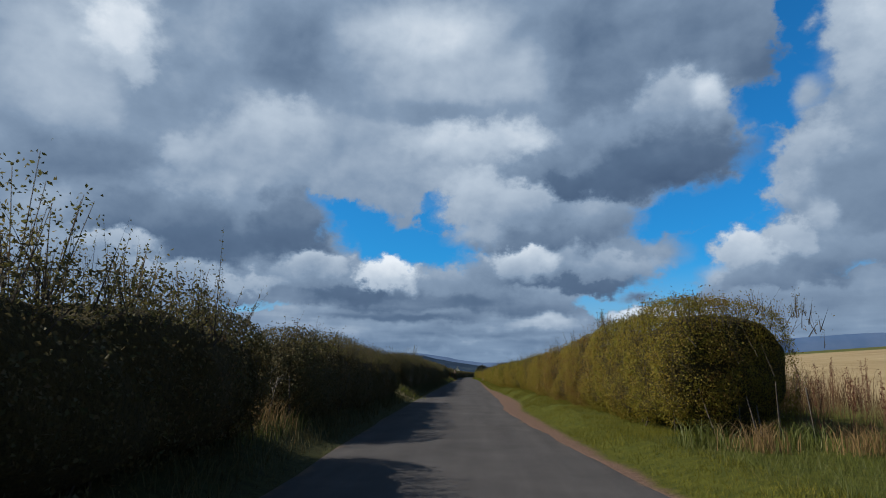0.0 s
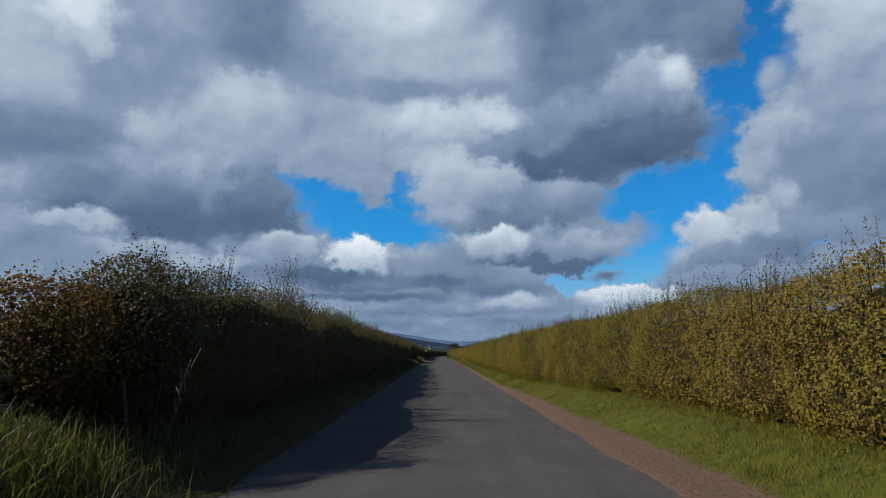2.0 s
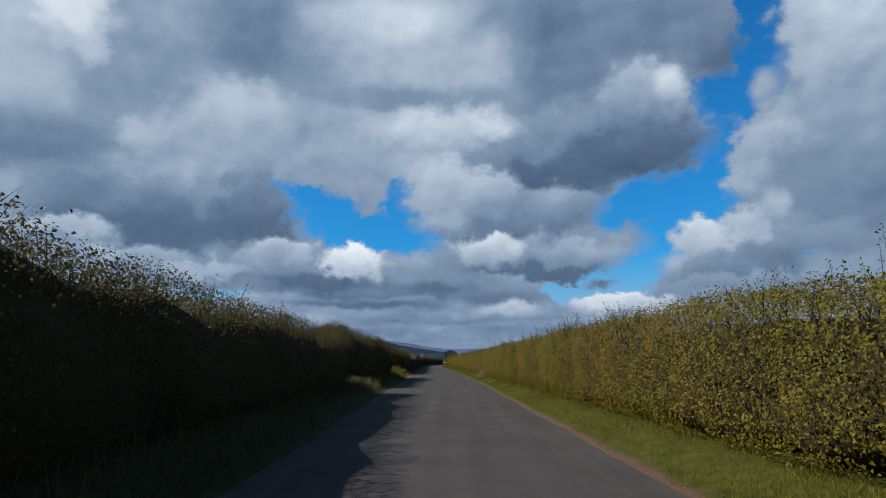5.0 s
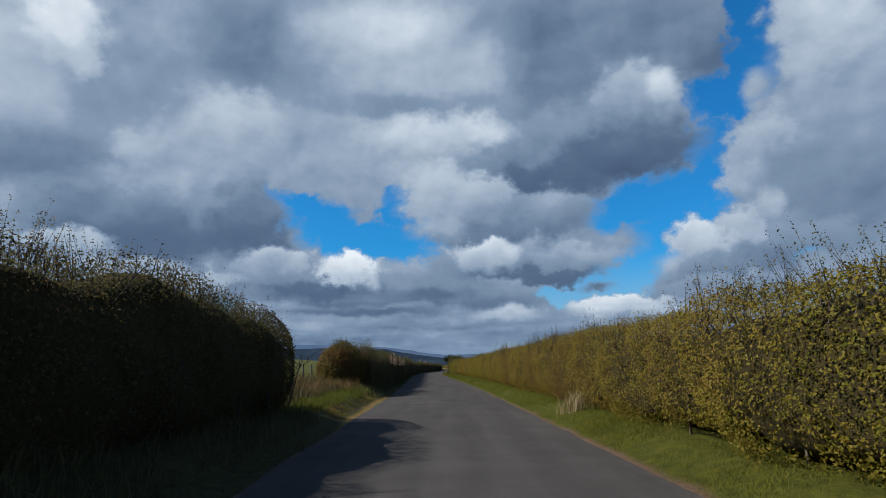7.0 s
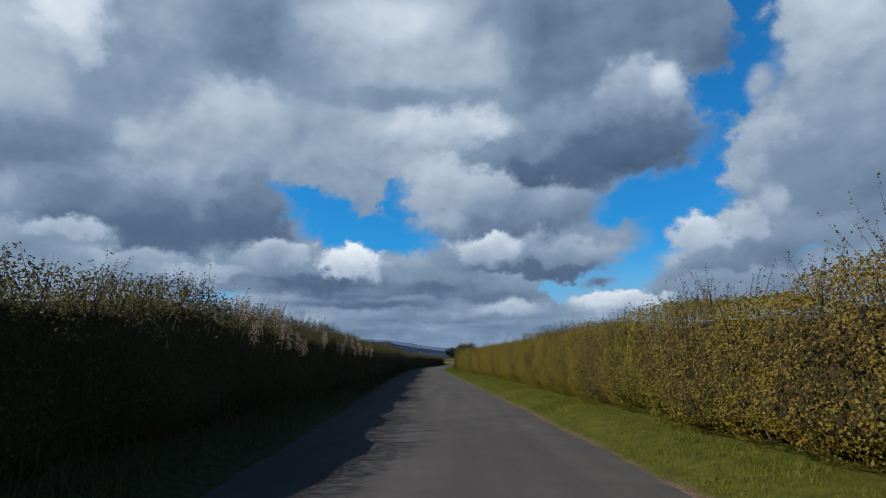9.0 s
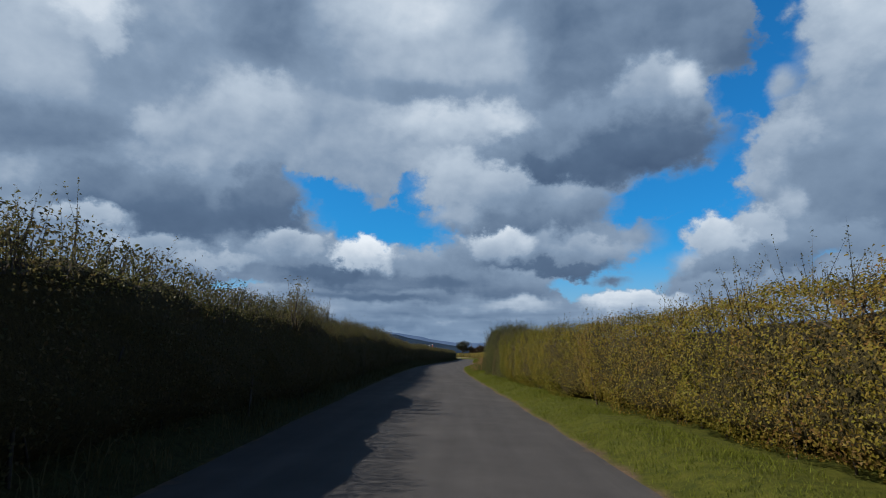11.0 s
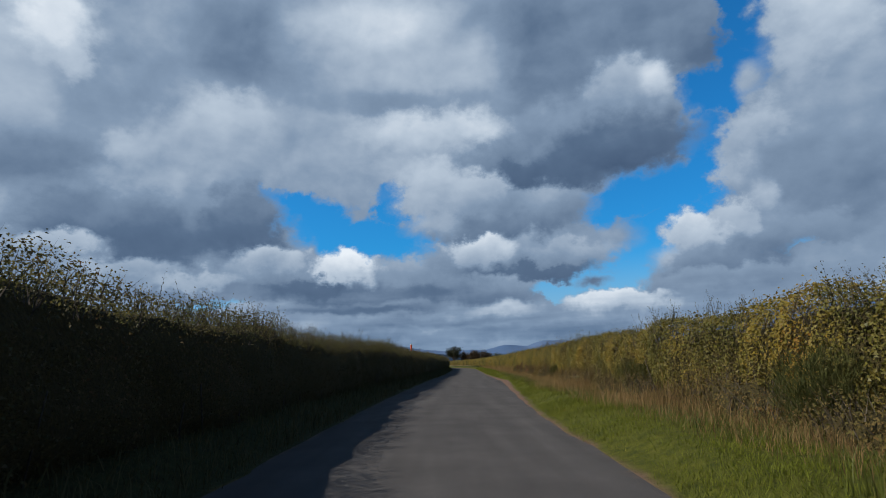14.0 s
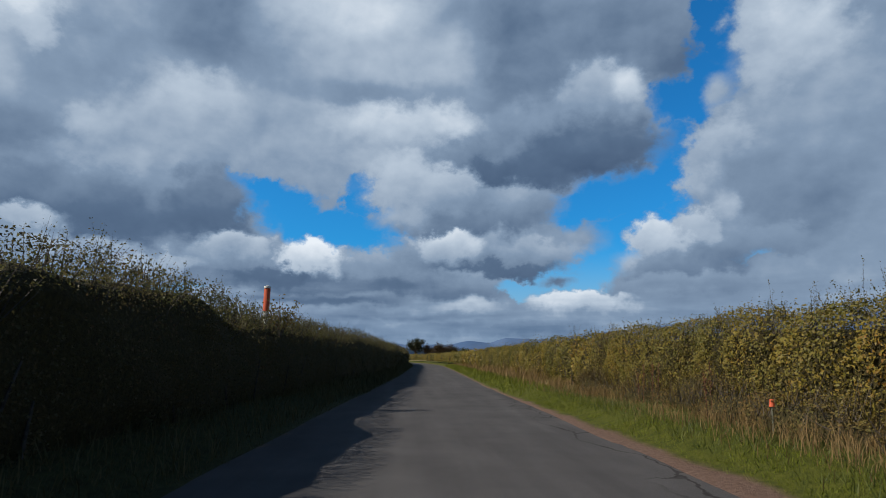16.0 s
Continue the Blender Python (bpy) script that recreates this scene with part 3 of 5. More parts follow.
def stick_arrays(base, tip, r0, r1, thin=False):
    """Three-sided tapered sticks, or hair-thin slivers."""
    n = len(base)
    d = tip - base
    d = d / (np.linalg.norm(d, axis=1)[:, None] + 1e-9)
    ref = np.where(np.abs(d[:, 2:3]) > 0.8, np.array([[1.0, 0, 0]]), np.array([[0, 0, 1.0]]))
    a = np.cross(d, ref)
    a /= np.linalg.norm(a, axis=1)[:, None] + 1e-9
    c = np.cross(d, a)
    if thin:
        w = np.where(np.arange(n)[:, None] % 2 == 0, a, c) * r0 * 2
        v = np.stack([base - w, base + w, tip + w * 0.6], 1).reshape(-1, 3)
        return v, np.arange(3 * n).reshape(-1, 3)
    r0, r1 = np.broadcast_to(r0, n)[:, None], np.broadcast_to(r1, n)[:, None]
    ring = [(math.cos(k * 2.0944), math.sin(k * 2.0944)) for k in range(3)]
    v = np.stack([base + (a * x + c * y) * r0 for x, y in ring] + [tip + (a * x + c * y) * r1 for x, y in ring], 1).reshape(-1, 3)
    b = np.arange(n)[:, None] * 6
    t = np.concatenate([b + np.array([q]) for q in ((0, 1, 4), (0, 4, 3), (1, 2, 5), (1, 5, 4), (2, 0, 3), (2, 3, 5), (3, 4, 5))], 1).reshape(-1, 3)
    return v, t


def joined(chunks):
    vs, ts, k = [], [], 0
    for v, t in chunks:
        vs.append(v), ts.append(t + k)
        k += len(v)
    return np.concatenate(vs), np.concatenate(ts)


def blade_arrays(x, y, z, height, width, r, lean=0.5, bent=False):
    """Grass blades: one leaning triangle each, or three that bend over."""
    n = len(x)
    a = r.uniform(0, 6.283, n)
    side = np.stack([np.cos(a), np.sin(a), np.zeros(n)], 1) * (width * 0.5)
    b = r.uniform(0, 6.283, n)
    bend = np.stack([np.cos(b), np.sin(b), np.zeros(n)], 1) * (height * lean * r.uniform(0.1, 1.0, n))[:, None]
    base = np.stack([x, y, z], 1)
    up = np.stack([np.zeros(n), np.zeros(n), height], 1)
    if not bent:
        v = np.stack([base - side, base + side, base + up + bend], 1).reshape(-1, 3)
        return v, np.arange(3 * n).reshape(-1, 3)
    m = base + up * 0.62 + bend * 0.3
    v = np.stack([base - side, base + side, m + side * 0.8, m - side * 0.8, base + up * 0.97 + bend], 1).reshape(-1, 3)
    i = np.arange(n)[:, None] * 5
    return v, np.concatenate([i + np.array([q]) for q in ((0, 1, 2), (0, 2, 3), (3, 2, 4))], 1).reshape(-1, 3)


# ---------------------------------------------------------------- hedges


def superprofile(theta, thick, low, high, q=0.45):
    c, s = np.cos(theta), np.sin(theta)
    return np.sign(c) * np.abs(c) ** q * thick / 2, (low + high) / 2 + np.sign(s) * np.abs(s) ** q * (high - low) / 2


def hedge(label, side, y0, y1, face, high, thick, leaf_mat, per_metre, leaf=(0.07, 0.048), low=0.3, seed=1, shoots=5.0, shoot_len=0.35, ends=(1, 1), section=6.0, bulge=0.1, shoot_mat=None, stems=True, q=0.45, rad=0.5, simple=False, crown=0, crown_leaf=(0.036, 0.025), twigs=14, drop=0.0, core=0.17, slant=0.0, small=0.0):
    """One run of hedge. side -1 or 1; face(y): how far the road face lies from the drive's middle; high(y): top above the road."""
    r = np.random.RandomState(seed)
    top = tagged(new("hedge"), label, "hedge")
    ym = (y0 + y1) / 2
    top.location = (float(mid(ym)) + side * (float(face(ym)) + thick / 2), ym, 0.0)
    origin = np.array(top.location)
    u = np.linspace(-0.9, 0.9, 181)
    steep = np.arcsin(np.sign(u) * np.abs(u) ** (1 / q))
    table = np.unique(np.clip(np.concatenate([np.radians(np.linspace(-62, 242, 200)), math.pi - steep, math.pi / 2 - steep, steep]), radians(-62), radians(242)))

    def shape(theta, y, inset=0.0, rough=True):
        d0, d1 = np.where(ends[0], y - y0, 9.0), np.where(ends[1], y1 - y, 9.0)
        e = np.sqrt(np.clip(1 - (1 - np.clip(np.minimum(d0, d1) / rad, 0.02, 1)) ** 2, 0.03, 1))
        h = high(y) - inset
        soft_end = np.clip(1 - np.minimum(d0, d1) / (2.5 * rad), 0, 1)
        c, z = superprofile(theta, np.maximum(thick * e - 2 * inset, 0.1), low + inset * 0.3, low + (h - low) * (0.3 + 0.7 * e), q + 0.35 * soft_end)
        # theta 0 is the field side, pi the road side
        push = bulge * wave(y * 1.6 + side * 40, z * 4.4 + theta, seed) + 0.5 * bulge * wave(y * 4.5, z * 10 + theta * 2, seed + 1) if rough else 0.0
        nx, nz = np.cos(theta), np.sin(theta)
        c = c + nx * push
        z = z + nz * push
        off = side * (face(y) + thick / 2 + c)
        return off, z, nx * side, nz

    n_sections = max(1, int(round((y1 - y0) / section)))
    cuts = np.linspace(y0, y1, n_sections + 1)
    for a, b in zip(cuts[:-1], cuts[1:]):
        # fewer, larger leaves where the lane never passes close
        thin_, grow = (0.3, 1.6) if a > 262 or b < 1 else (1.0, 1.0)
        n = int(per_metre * thin_ * (b - a) * (1.6 if per_metre > 3600 and a < 50 else 1.0))
        y = r.uniform(a, b, n)
        # evenly over the outline, thinner on the field side
        x_, z_ = superprofile(table, thick, low, float(high((a + b) / 2)), q)
        seg = np.hypot(np.diff(x_), np.diff(z_)) * np.where(np.cos(table[:-1]) > 0.4, 0.1, np.where(np.cos(table[:-1]) > 0.0, 0.25, 1.0))
        cum = np.concatenate([[0], np.cumsum(seg)]) / seg.sum()
        theta = np.interp(r.uniform(0, 1, n), cum, table)
        deep = r.exponential(0.1, n) - 0.06
        off, z, nx, nz = shape(theta, y, 0.0)
        deep = deep - np.where((nz > 0.35) & (r.uniform(0, 1, n) < 0.5), r.exponential(0.04, n), 0.0)
        off, z = off - nx * deep, z - nz * deep
        # hollows between the leafy sprays
        deep2 = np.clip(wave(y * 5.5 + 9.0, z * 13.0 + off * 3.0, seed + 5) - 0.2, 0, 0.7) * 0.32
        deep2 = deep2 + np.clip(wave(y * 2.3 + 4.0, z * 6.8 + off * 2.0, seed + 6) - 0.05, 0, 0.8) * 1.1 * bulge
        off, z = off - nx * deep2, z - nz * deep2
        normal = np.stack([nx, np.zeros(n), nz + 0.25], 1)
        # a ragged dome of leaves closes an open end
        dome_off, dome_y, dome_z, dome_n = [], [], [], []
        for is_end, end, inwards in ((ends[0] and a == y0, y0, 1.0), (ends[1] and b == y1, y1, -1.0)):
            if not is_end:
                continue
            m = int(min(max(per_metre, 1700), 3000) * thin_ * (thick + 1.2 * rad) * 1.6)
            f = np.sqrt(r.uniform(0, 1, m))
            th_ = r.uniform(0, 6.283, m)
            at = np.full(m, end + inwards * rad)
            high_ = high(at)
            c_, z_ = superprofile(th_, thick, low, high_, q + 0.2)
            mid_z = (low + high_) / 2
            f = f * (1 + 0.7 * bulge * wave(th_ * 2.0, f * 3.0, seed + 12))
            f = f * np.where(r.uniform(0, 1, m) < 0.3, 1 + np.minimum(r.exponential(0.5 * bulge, m), 0.22), 1.0)
            o_ = face(at) + thick / 2 + c_ * f
            f = np.minimum(f, 1.0)
            lump = bulge * 1.3 * wave(o_ * 2.6, z_ * f * 2.8, seed + 8) - np.where(r.uniform(0, 1, m) < 0.35, np.minimum(r.exponential(0.9 * bulge, m), 0.3), 0.0) + r.exponential(0.16, m)
            dome_off.append(side * o_), dome_z.append(mid_z + (z_ - mid_z) * (np.abs(o_ - face(at) - thick / 2) / (np.abs(c_) + 1e-6)))
            dome_y.append(end + inwards * (rad * (1 - np.sqrt(1 - f ** 2)) + lump))
            dome_n.append(np.stack([side * np.cos(th_) * f + 1.2 * side * slant, -inwards * np.sqrt(1.02 - f ** 2) * 1.3, np.sin(th_) * f + 0.2], 1))
        if dome_off:
            # the straight sides give way to the dome
            keep_ = ~(((y - y0 < 0.8 * rad) & bool(ends[0])) | ((y1 - y < 0.8 * rad) & bool(ends[1])))
            off, y, z, normal = np.concatenate([off[keep_]] + dome_off), np.concatenate([y[keep_]] + dome_y), np.concatenate([z[keep_]] + dome_z), np.concatenate([normal[keep_]] + dome_n)
            n = len(y)
        y = y + slant * (np.abs(off) - face(y)) * np.clip(1 - (y - y0) / 4, 0, 1)
        c = np.stack([mid(y) + off, y, z], 1) - origin
        # a share of single-faced little leaves between the full ones
        few = int(n * small)
        order = r.permutation(n)
        v, t = leaf_arrays(c[order[few:]], normal[order[few:]], leaf[0] * grow, leaf[1] * grow, r, simple)
        if few:
            v, t = joined([(v, t), leaf_arrays(c[order[:few]], normal[order[:few]], leaf[0] * grow * 1.1, leaf[1] * grow * 1.1, r, True)])
        tagged(triangles("foliage", v, t, leaf_mat, top), kind="stuff")
        # loose leaves and twigs that fill the top
        n = int(crown * thin_ * (b - a))
        if n:
            y = np.clip(r.uniform(a, b, n), y0 + 0.45 * rad * ends[0], y1 - 0.45 * rad * ends[1])
            off, z, nx, nz = shape(np.radians(r.uniform(38, 152, n)), y, 0.0)
            deep = 0.3 - np.minimum(r.exponential(0.14, n), r.uniform(0.25, 0.42, n))
            c = np.stack([mid(y) + off - nx * deep, y, z - nz * deep], 1) - origin
            v, t = leaf_arrays(c, r.normal(0, 1, (n, 3)) + np.array([0, 0, 0.4]), crown_leaf[0] * grow, crown_leaf[1] * grow, r, True)
            tagged(triangles("top_foliage", v, t, shoot_mat or leaf_mat, top), kind="stuff")
        n = int(twigs * (b - a))
        if n:
            y = r.uniform(a, b, n)
            off, z, nx, nz = shape(np.radians(r.uniform(30, 165, n)), y, 0.32)
            base = np.stack([mid(y) + off, y, z], 1) - origin
            ln = r.uniform(0.25, 0.55, n)
            tip = base + np.stack([nx * ln * 0.5 + r.normal(0, 0.12, n), r.normal(0, 0.16, n), ln], 1)
            tagged(triangles("twig_spray", *stick_arrays(base, tip, 0.005, 0.002, True), bark, top), kind="stuff")
        # wispy young shoots in tufts above the clipped top
        tufts = r.poisson(shoots * thin_ * (b - a) / 4.0)
        if tufts:
            ty = r.uniform(a, b, tufts)
            t_th = np.radians(r.uniform(50, 152, tufts))
            t_len = shoot_len * np.clip(0.75 + 0.7 * wave(ty * 0.9, ty * 0, seed + 3), 0.25, 1.7) * np.exp(r.normal(0, 0.4, tufts))
            t_len = np.minimum(t_len, shoot_len * r.uniform(1.0, 1.7, tufts))
            t_lean = r.normal(0, 0.2, (tufts, 2))
            pick = np.repeat(np.arange(tufts), r.randint(2, 8, tufts))
            k = len(pick)
            ys_ = ty[pick] + r.normal(0, 0.07, k)
            off, z, _, _ = shape(t_th[pick], ys_, 0.0)
            base = np.stack([mid(ys_) + off + r.normal(0, 0.05, k), ys_, z - 0.22], 1) - origin
            ln = 0.2 + t_len[pick] * r.uniform(0.45, 1.3, k)
            tip = base + np.stack([(t_lean[pick, 0] + r.normal(0, 0.16, k)) * ln, (t_lean[pick, 1] + r.normal(0, 0.16, k)) * ln, ln], 1)
            m = np.maximum(4, (ln / 0.035).astype(int))
            idx = np.repeat(np.arange(k), m)
            f = r.uniform(0.15, 1.02, len(idx))[:, None]
            cc = base[idx] * (1 - f) + tip[idx] * f + r.normal(0, 0.012, (len(idx), 3))
            sv, st = leaf_arrays(cc, r.normal(0, 1, (len(idx), 3)), 0.028, 0.018, r, True)
            tagged(triangles("shoot_wood", *stick_arrays(base, tip, 0.0032, 0.0018, True), bark, top), kind="stuff")
            tagged(triangles("shoot_foliage", sv, st, shoot_mat or leaf_mat, top), kind="stuff")
        # woody stems at the foot
        if stems:
            k = int(4 * (b - a))
            ys_ = r.uniform(a, b, k)
            o = side * (face(ys_) + thick * r.uniform(0.12, 0.75, k))
            g0 = lie(o, ys_)
            base = np.stack([mid(ys_) + o, ys_, g0 - 0.05], 1) - origin
            tip = base + np.stack([r.normal(0, 0.12, k), r.normal(0, 0.2, k), r.uniform(0.5, 1.1, k)], 1)
            tagged(triangles("stem_wood", *stick_arrays(base, tip, r.uniform(0.012, 0.035, k), r.uniform(0.008, 0.015, k)), bark, top), kind="stuff")
    # the dense inside of branches
    short = min(0.3 * rad, 0.3 * (y1 - y0))
    first, last = y0 + max(0.3, short) * ends[0], y1 - max(0.3, short) * ends[1]
    yy = np.linspace(first, last, max(8, int((y1 - y0) / (0.9 if y1 - y0 > 40 else 0.4))))
    if rad > 0.5:
        yy = np.unique(np.concatenate([yy, first + 1.2 * rad * np.linspace(0, 1, 9) ** 2 * ends[0], last - 1.2 * rad * np.linspace(0, 1, 9) ** 2 * ends[1]]))
        yy = yy[(yy >= first) & (yy <= last)]
    th = np.radians(np.linspace(-80, 260, 34))
    T, Y = np.meshgrid(th, yy)
    off, z, _, _ = shape(T, Y, core + 0.05 * (1 + wave(Y * 6.0, T * 5.0, seed + 9)))
    z = z - drop * np.clip(np.sin(T), 0, 1)
    Y = Y + slant * (np.abs(off) - face(Y)) * np.clip(1 - (Y - y0) / 4, 0, 1)
    v = np.stack([mid(Y) + off, Y, z], -1).reshape(-1, 3) - origin
    w = len(th)
    i = (np.arange(len(yy) - 1)[:, None] * w + np.arange(w - 1)[None]).ravel()
    faces = np.stack([i, i + 1, i + w + 1, i + w], 1).tolist() + [list(range(w))[::-1], list(range(len(v) - w, len(v)))]
    solid("branch_core", v, faces, litter, top, smooth=True)
    return top


def varied(v, amount, seed):
    return lambda y: v + amount * wave(np.asarray(y, float) * 0.55, 0.0 * np.asarray(y, float), seed)


_left_front = varied(3.0, 0.1, 21)


def left_face(y):
    y = np.asarray(y, float)
    return _left_front(y) - 0.42 * (1 - step(y, 55, 88)) - 0.28 * (1 - step(y, 24, 34)) - 0.2 * step(y, 140, 165) * (1 - step(y, 190, 202)) + (0.22 + 0.22 * step(y, 212, 222)) * step(y, 194, 204) * (1 - step(y, 232, 246)) + 0.2 * step(y, 225, 248) - 0.6 * step(y, 256, 275)


_left_top = varied(2.2, 0.13, 22)


def left_high(y):
    return _left_top(y) + 0.12 * (1 - step(np.asarray(y, float), 55, 88)) + 0.06 * step(np.asarray(y, float), 240, 250) + 0.2 * step(np.asarray(y, float), 176, 187) * (1 - step(np.asarray(y, float), 212, 221)) + 0.2 * step(np.asarray(y, float), 229, 237) * (1 - step(np.asarray(y, float), 243, 248))


_right_front = varied(3.2, 0.08, 23)


def right_face(y):
    return _right_front(y) + np.interp(y, [10.5, 12.5, 17, 27, 32, 36, 40, 45, 50, 100, 160, 170, 180, 188], [0.62, 0.5, 0.45, 0.48, 0.62, 0.9, 0.65, 0.2, 0.0, 0.0, 0.4, 0.25, -0.25, -0.3])


_clipped_top = varied(2.04, 0.07, 24)


def right_high(y):
    return _clipped_top(y) + 0.52 * (1 - step(np.asarray(y, float), 12, 24)) + 0.12 * (1 - step(np.asarray(y, float), 40, 48)) + 0.04 * step(np.asarray(y, float), 176, 184)


def set_back(y):
    y = np.asarray(y, float)
    return np.interp(y, [201, 207, 250, 290, 335, 470], [4.6, 4.9, 5.5, 5.0, 3.5, 3.2]) + 0.15 * wave(y * 0.7, y * 0, 31)


_gold_top = varied(2.0, 0.12, 53)


def set_back_high(y):
    return _gold_top(y) + 0.25 * (1 - step(np.asarray(y, float), 209, 220))


SHADY = "shaded hawthorn hedge with sunlit top"
LOOSE = dict(q=0.66, shoots=22, shoot_len=0.27, bulge=0.15, shoot_mat=leaf_shoot, leaf=(0.044, 0.03), crown=1250, crown_leaf=(0.037, 0.026), twigs=40, drop=0.08, low=0.06)
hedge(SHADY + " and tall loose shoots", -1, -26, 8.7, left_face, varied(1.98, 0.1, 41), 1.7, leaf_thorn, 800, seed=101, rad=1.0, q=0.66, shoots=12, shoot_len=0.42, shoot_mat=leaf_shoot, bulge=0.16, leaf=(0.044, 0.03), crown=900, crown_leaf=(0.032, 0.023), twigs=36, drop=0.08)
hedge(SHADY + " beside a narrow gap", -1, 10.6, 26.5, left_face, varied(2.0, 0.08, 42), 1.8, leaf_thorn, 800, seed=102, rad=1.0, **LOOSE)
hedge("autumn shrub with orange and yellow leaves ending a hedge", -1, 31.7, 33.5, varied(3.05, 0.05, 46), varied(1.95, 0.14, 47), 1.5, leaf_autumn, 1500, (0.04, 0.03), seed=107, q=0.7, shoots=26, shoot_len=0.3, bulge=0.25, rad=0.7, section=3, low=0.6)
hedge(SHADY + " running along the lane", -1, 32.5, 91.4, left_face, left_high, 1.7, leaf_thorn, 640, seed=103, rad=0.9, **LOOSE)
hedge("russet bramble-covered shrub ending a tall hedge", -1, 95.4, 97.2, varied(4.3, 0.1, 56), varied(2.5, 0.1, 57), 1.9, leaf_autumn, 1400, seed=109, q=0.8, shoots=22, shoot_len=0.35, bulge=0.25, rad=0.9, section=3, low=0.4)


def bulging_face(y):
    return np.interp(y, [94, 99, 107, 112], [4.15, 4.0, 3.15, 3.0]) + 0.08 * wave(np.asarray(y, float) * 0.8, 0.0 * np.asarray(y, float), 58)


def bulging_high(y):
    return np.interp(y, [94, 97, 104, 112], [2.8, 3.0, 2.55, 2.55]) + 0.06 * wave(np.asarray(y, float) * 0.9, 0.0 * np.asarray(y, float), 59)


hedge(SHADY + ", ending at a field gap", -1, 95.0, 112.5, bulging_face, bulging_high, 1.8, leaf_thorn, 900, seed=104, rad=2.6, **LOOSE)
# added out of view, only to cast shade across the field gap
hedge("unseen thorn bush added to shade the field gap", -1, 110.2, 116.4, varied(6.0, 0.15, 65), varied(2.6, 0.12, 66), 2.6, leaf_thorn, 900, seed=117, rad=1.6, **LOOSE)
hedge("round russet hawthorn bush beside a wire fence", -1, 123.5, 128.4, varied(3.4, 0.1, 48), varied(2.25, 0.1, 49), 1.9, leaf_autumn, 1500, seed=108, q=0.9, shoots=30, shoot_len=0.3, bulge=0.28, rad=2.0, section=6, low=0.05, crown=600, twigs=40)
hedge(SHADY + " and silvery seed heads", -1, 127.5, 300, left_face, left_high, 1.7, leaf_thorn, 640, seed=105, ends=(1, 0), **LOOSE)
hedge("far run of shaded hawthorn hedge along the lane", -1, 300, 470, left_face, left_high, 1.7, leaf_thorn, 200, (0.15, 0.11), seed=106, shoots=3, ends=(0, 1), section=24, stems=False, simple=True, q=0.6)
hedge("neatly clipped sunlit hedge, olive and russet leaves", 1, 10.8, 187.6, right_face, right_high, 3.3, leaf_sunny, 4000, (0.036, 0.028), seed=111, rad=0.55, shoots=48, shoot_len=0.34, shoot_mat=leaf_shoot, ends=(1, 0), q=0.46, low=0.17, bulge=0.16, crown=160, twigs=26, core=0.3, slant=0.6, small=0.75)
hedge("tall untrimmed grey-green willow hedge", 1, 185.6, 202.6, lambda y: np.interp(y, [185, 193, 199, 203], [2.9, 2.95, 3.1, 3.6]) + 0.1 * wave(np.asarray(y, float) * 0.6, 0.0 * np.asarray(y, float), 51), lambda y: np.interp(y, [185, 190, 196, 203], [2.3, 2.5, 2.62, 2.3]) + 0.12 * wave(np.asarray(y, float) * 0.55, 0.0 * np.asarray(y, float), 52), 2.3, leaf_willow, 3500, (0.052, 0.02), small=0.5, rad=2.6, seed=112, shoots=130, shoot_len=0.5, bulge=0.24, q=0.6, low=-1.0, crown=700, twigs=40, core=0.3)
hedge("golden autumn field hedge set back behind dry grass", 1, 201.0, 300, set_back, set_back_high, 1.8, leaf_gold, 2100, (0.053, 0.04), small=0.5, low=0.2, seed=113, shoots=42, shoot_len=0.34, bulge=0.17, ends=(0, 0), shoot_mat=leaf_shoot, q=0.58, crown=420, twigs=24, core=0.28)
leaf_bramble = material("bramble_leaf", leaf_colours(((0.0, (0.095, 0.085, 0.028)), (0.35, (0.155, 0.125, 0.042)), (0.7, (0.2, 0.14, 0.052)), (1.0, (0.225, 0.135, 0.055))), 0.4), 0.75, translucent=0.3, spec=0.1)


def tangle_face(y):
    return set_back(y) - 0.75 + 0.25 * wave(np.asarray(y, float) * 1.1, 0.0 * np.asarray(y, float), 61)


def tangle_high(y):
    return 0.66 + 0.3 * wave(np.asarray(y, float) * 1.4, 0.0 * np.asarray(y, float), 62)


hedge("tangled bramble and dead weeds below the field hedge", 1, 202.5, 262, tangle_face, tangle_high, 1.0, leaf_bramble, 500, (0.045, 0.03), low=0.0, seed=115, shoots=26, shoot_len=0.3, bulge=0.22, shoot_mat=leaf_bramble, q=0.8, crown=250, twigs=30, stems=False)
hedge("low tangle of dead weeds and bramble before a field", -1, 111.5, 124.5, varied(4.3, 0.3, 63), varied(0.72, 0.22, 64), 2.2, leaf_bramble, 650, (0.045, 0.028), low=0.0, seed=116, shoots=30, shoot_len=0.3, bulge=0.25, shoot_mat=leaf_bramble, q=0.8, crown=350, twigs=40, stems=False)
hedge("far run of golden field hedge along the lane", 1, 300, 470, set_back, varied(1.95, 0.1, 54), 1.8, leaf_gold, 200, (0.15, 0.11), low=0.5, seed=114, shoots=3, ends=(0, 1), section=24, stems=False, simple=True)

# ---------------------------------------------------------------- grass


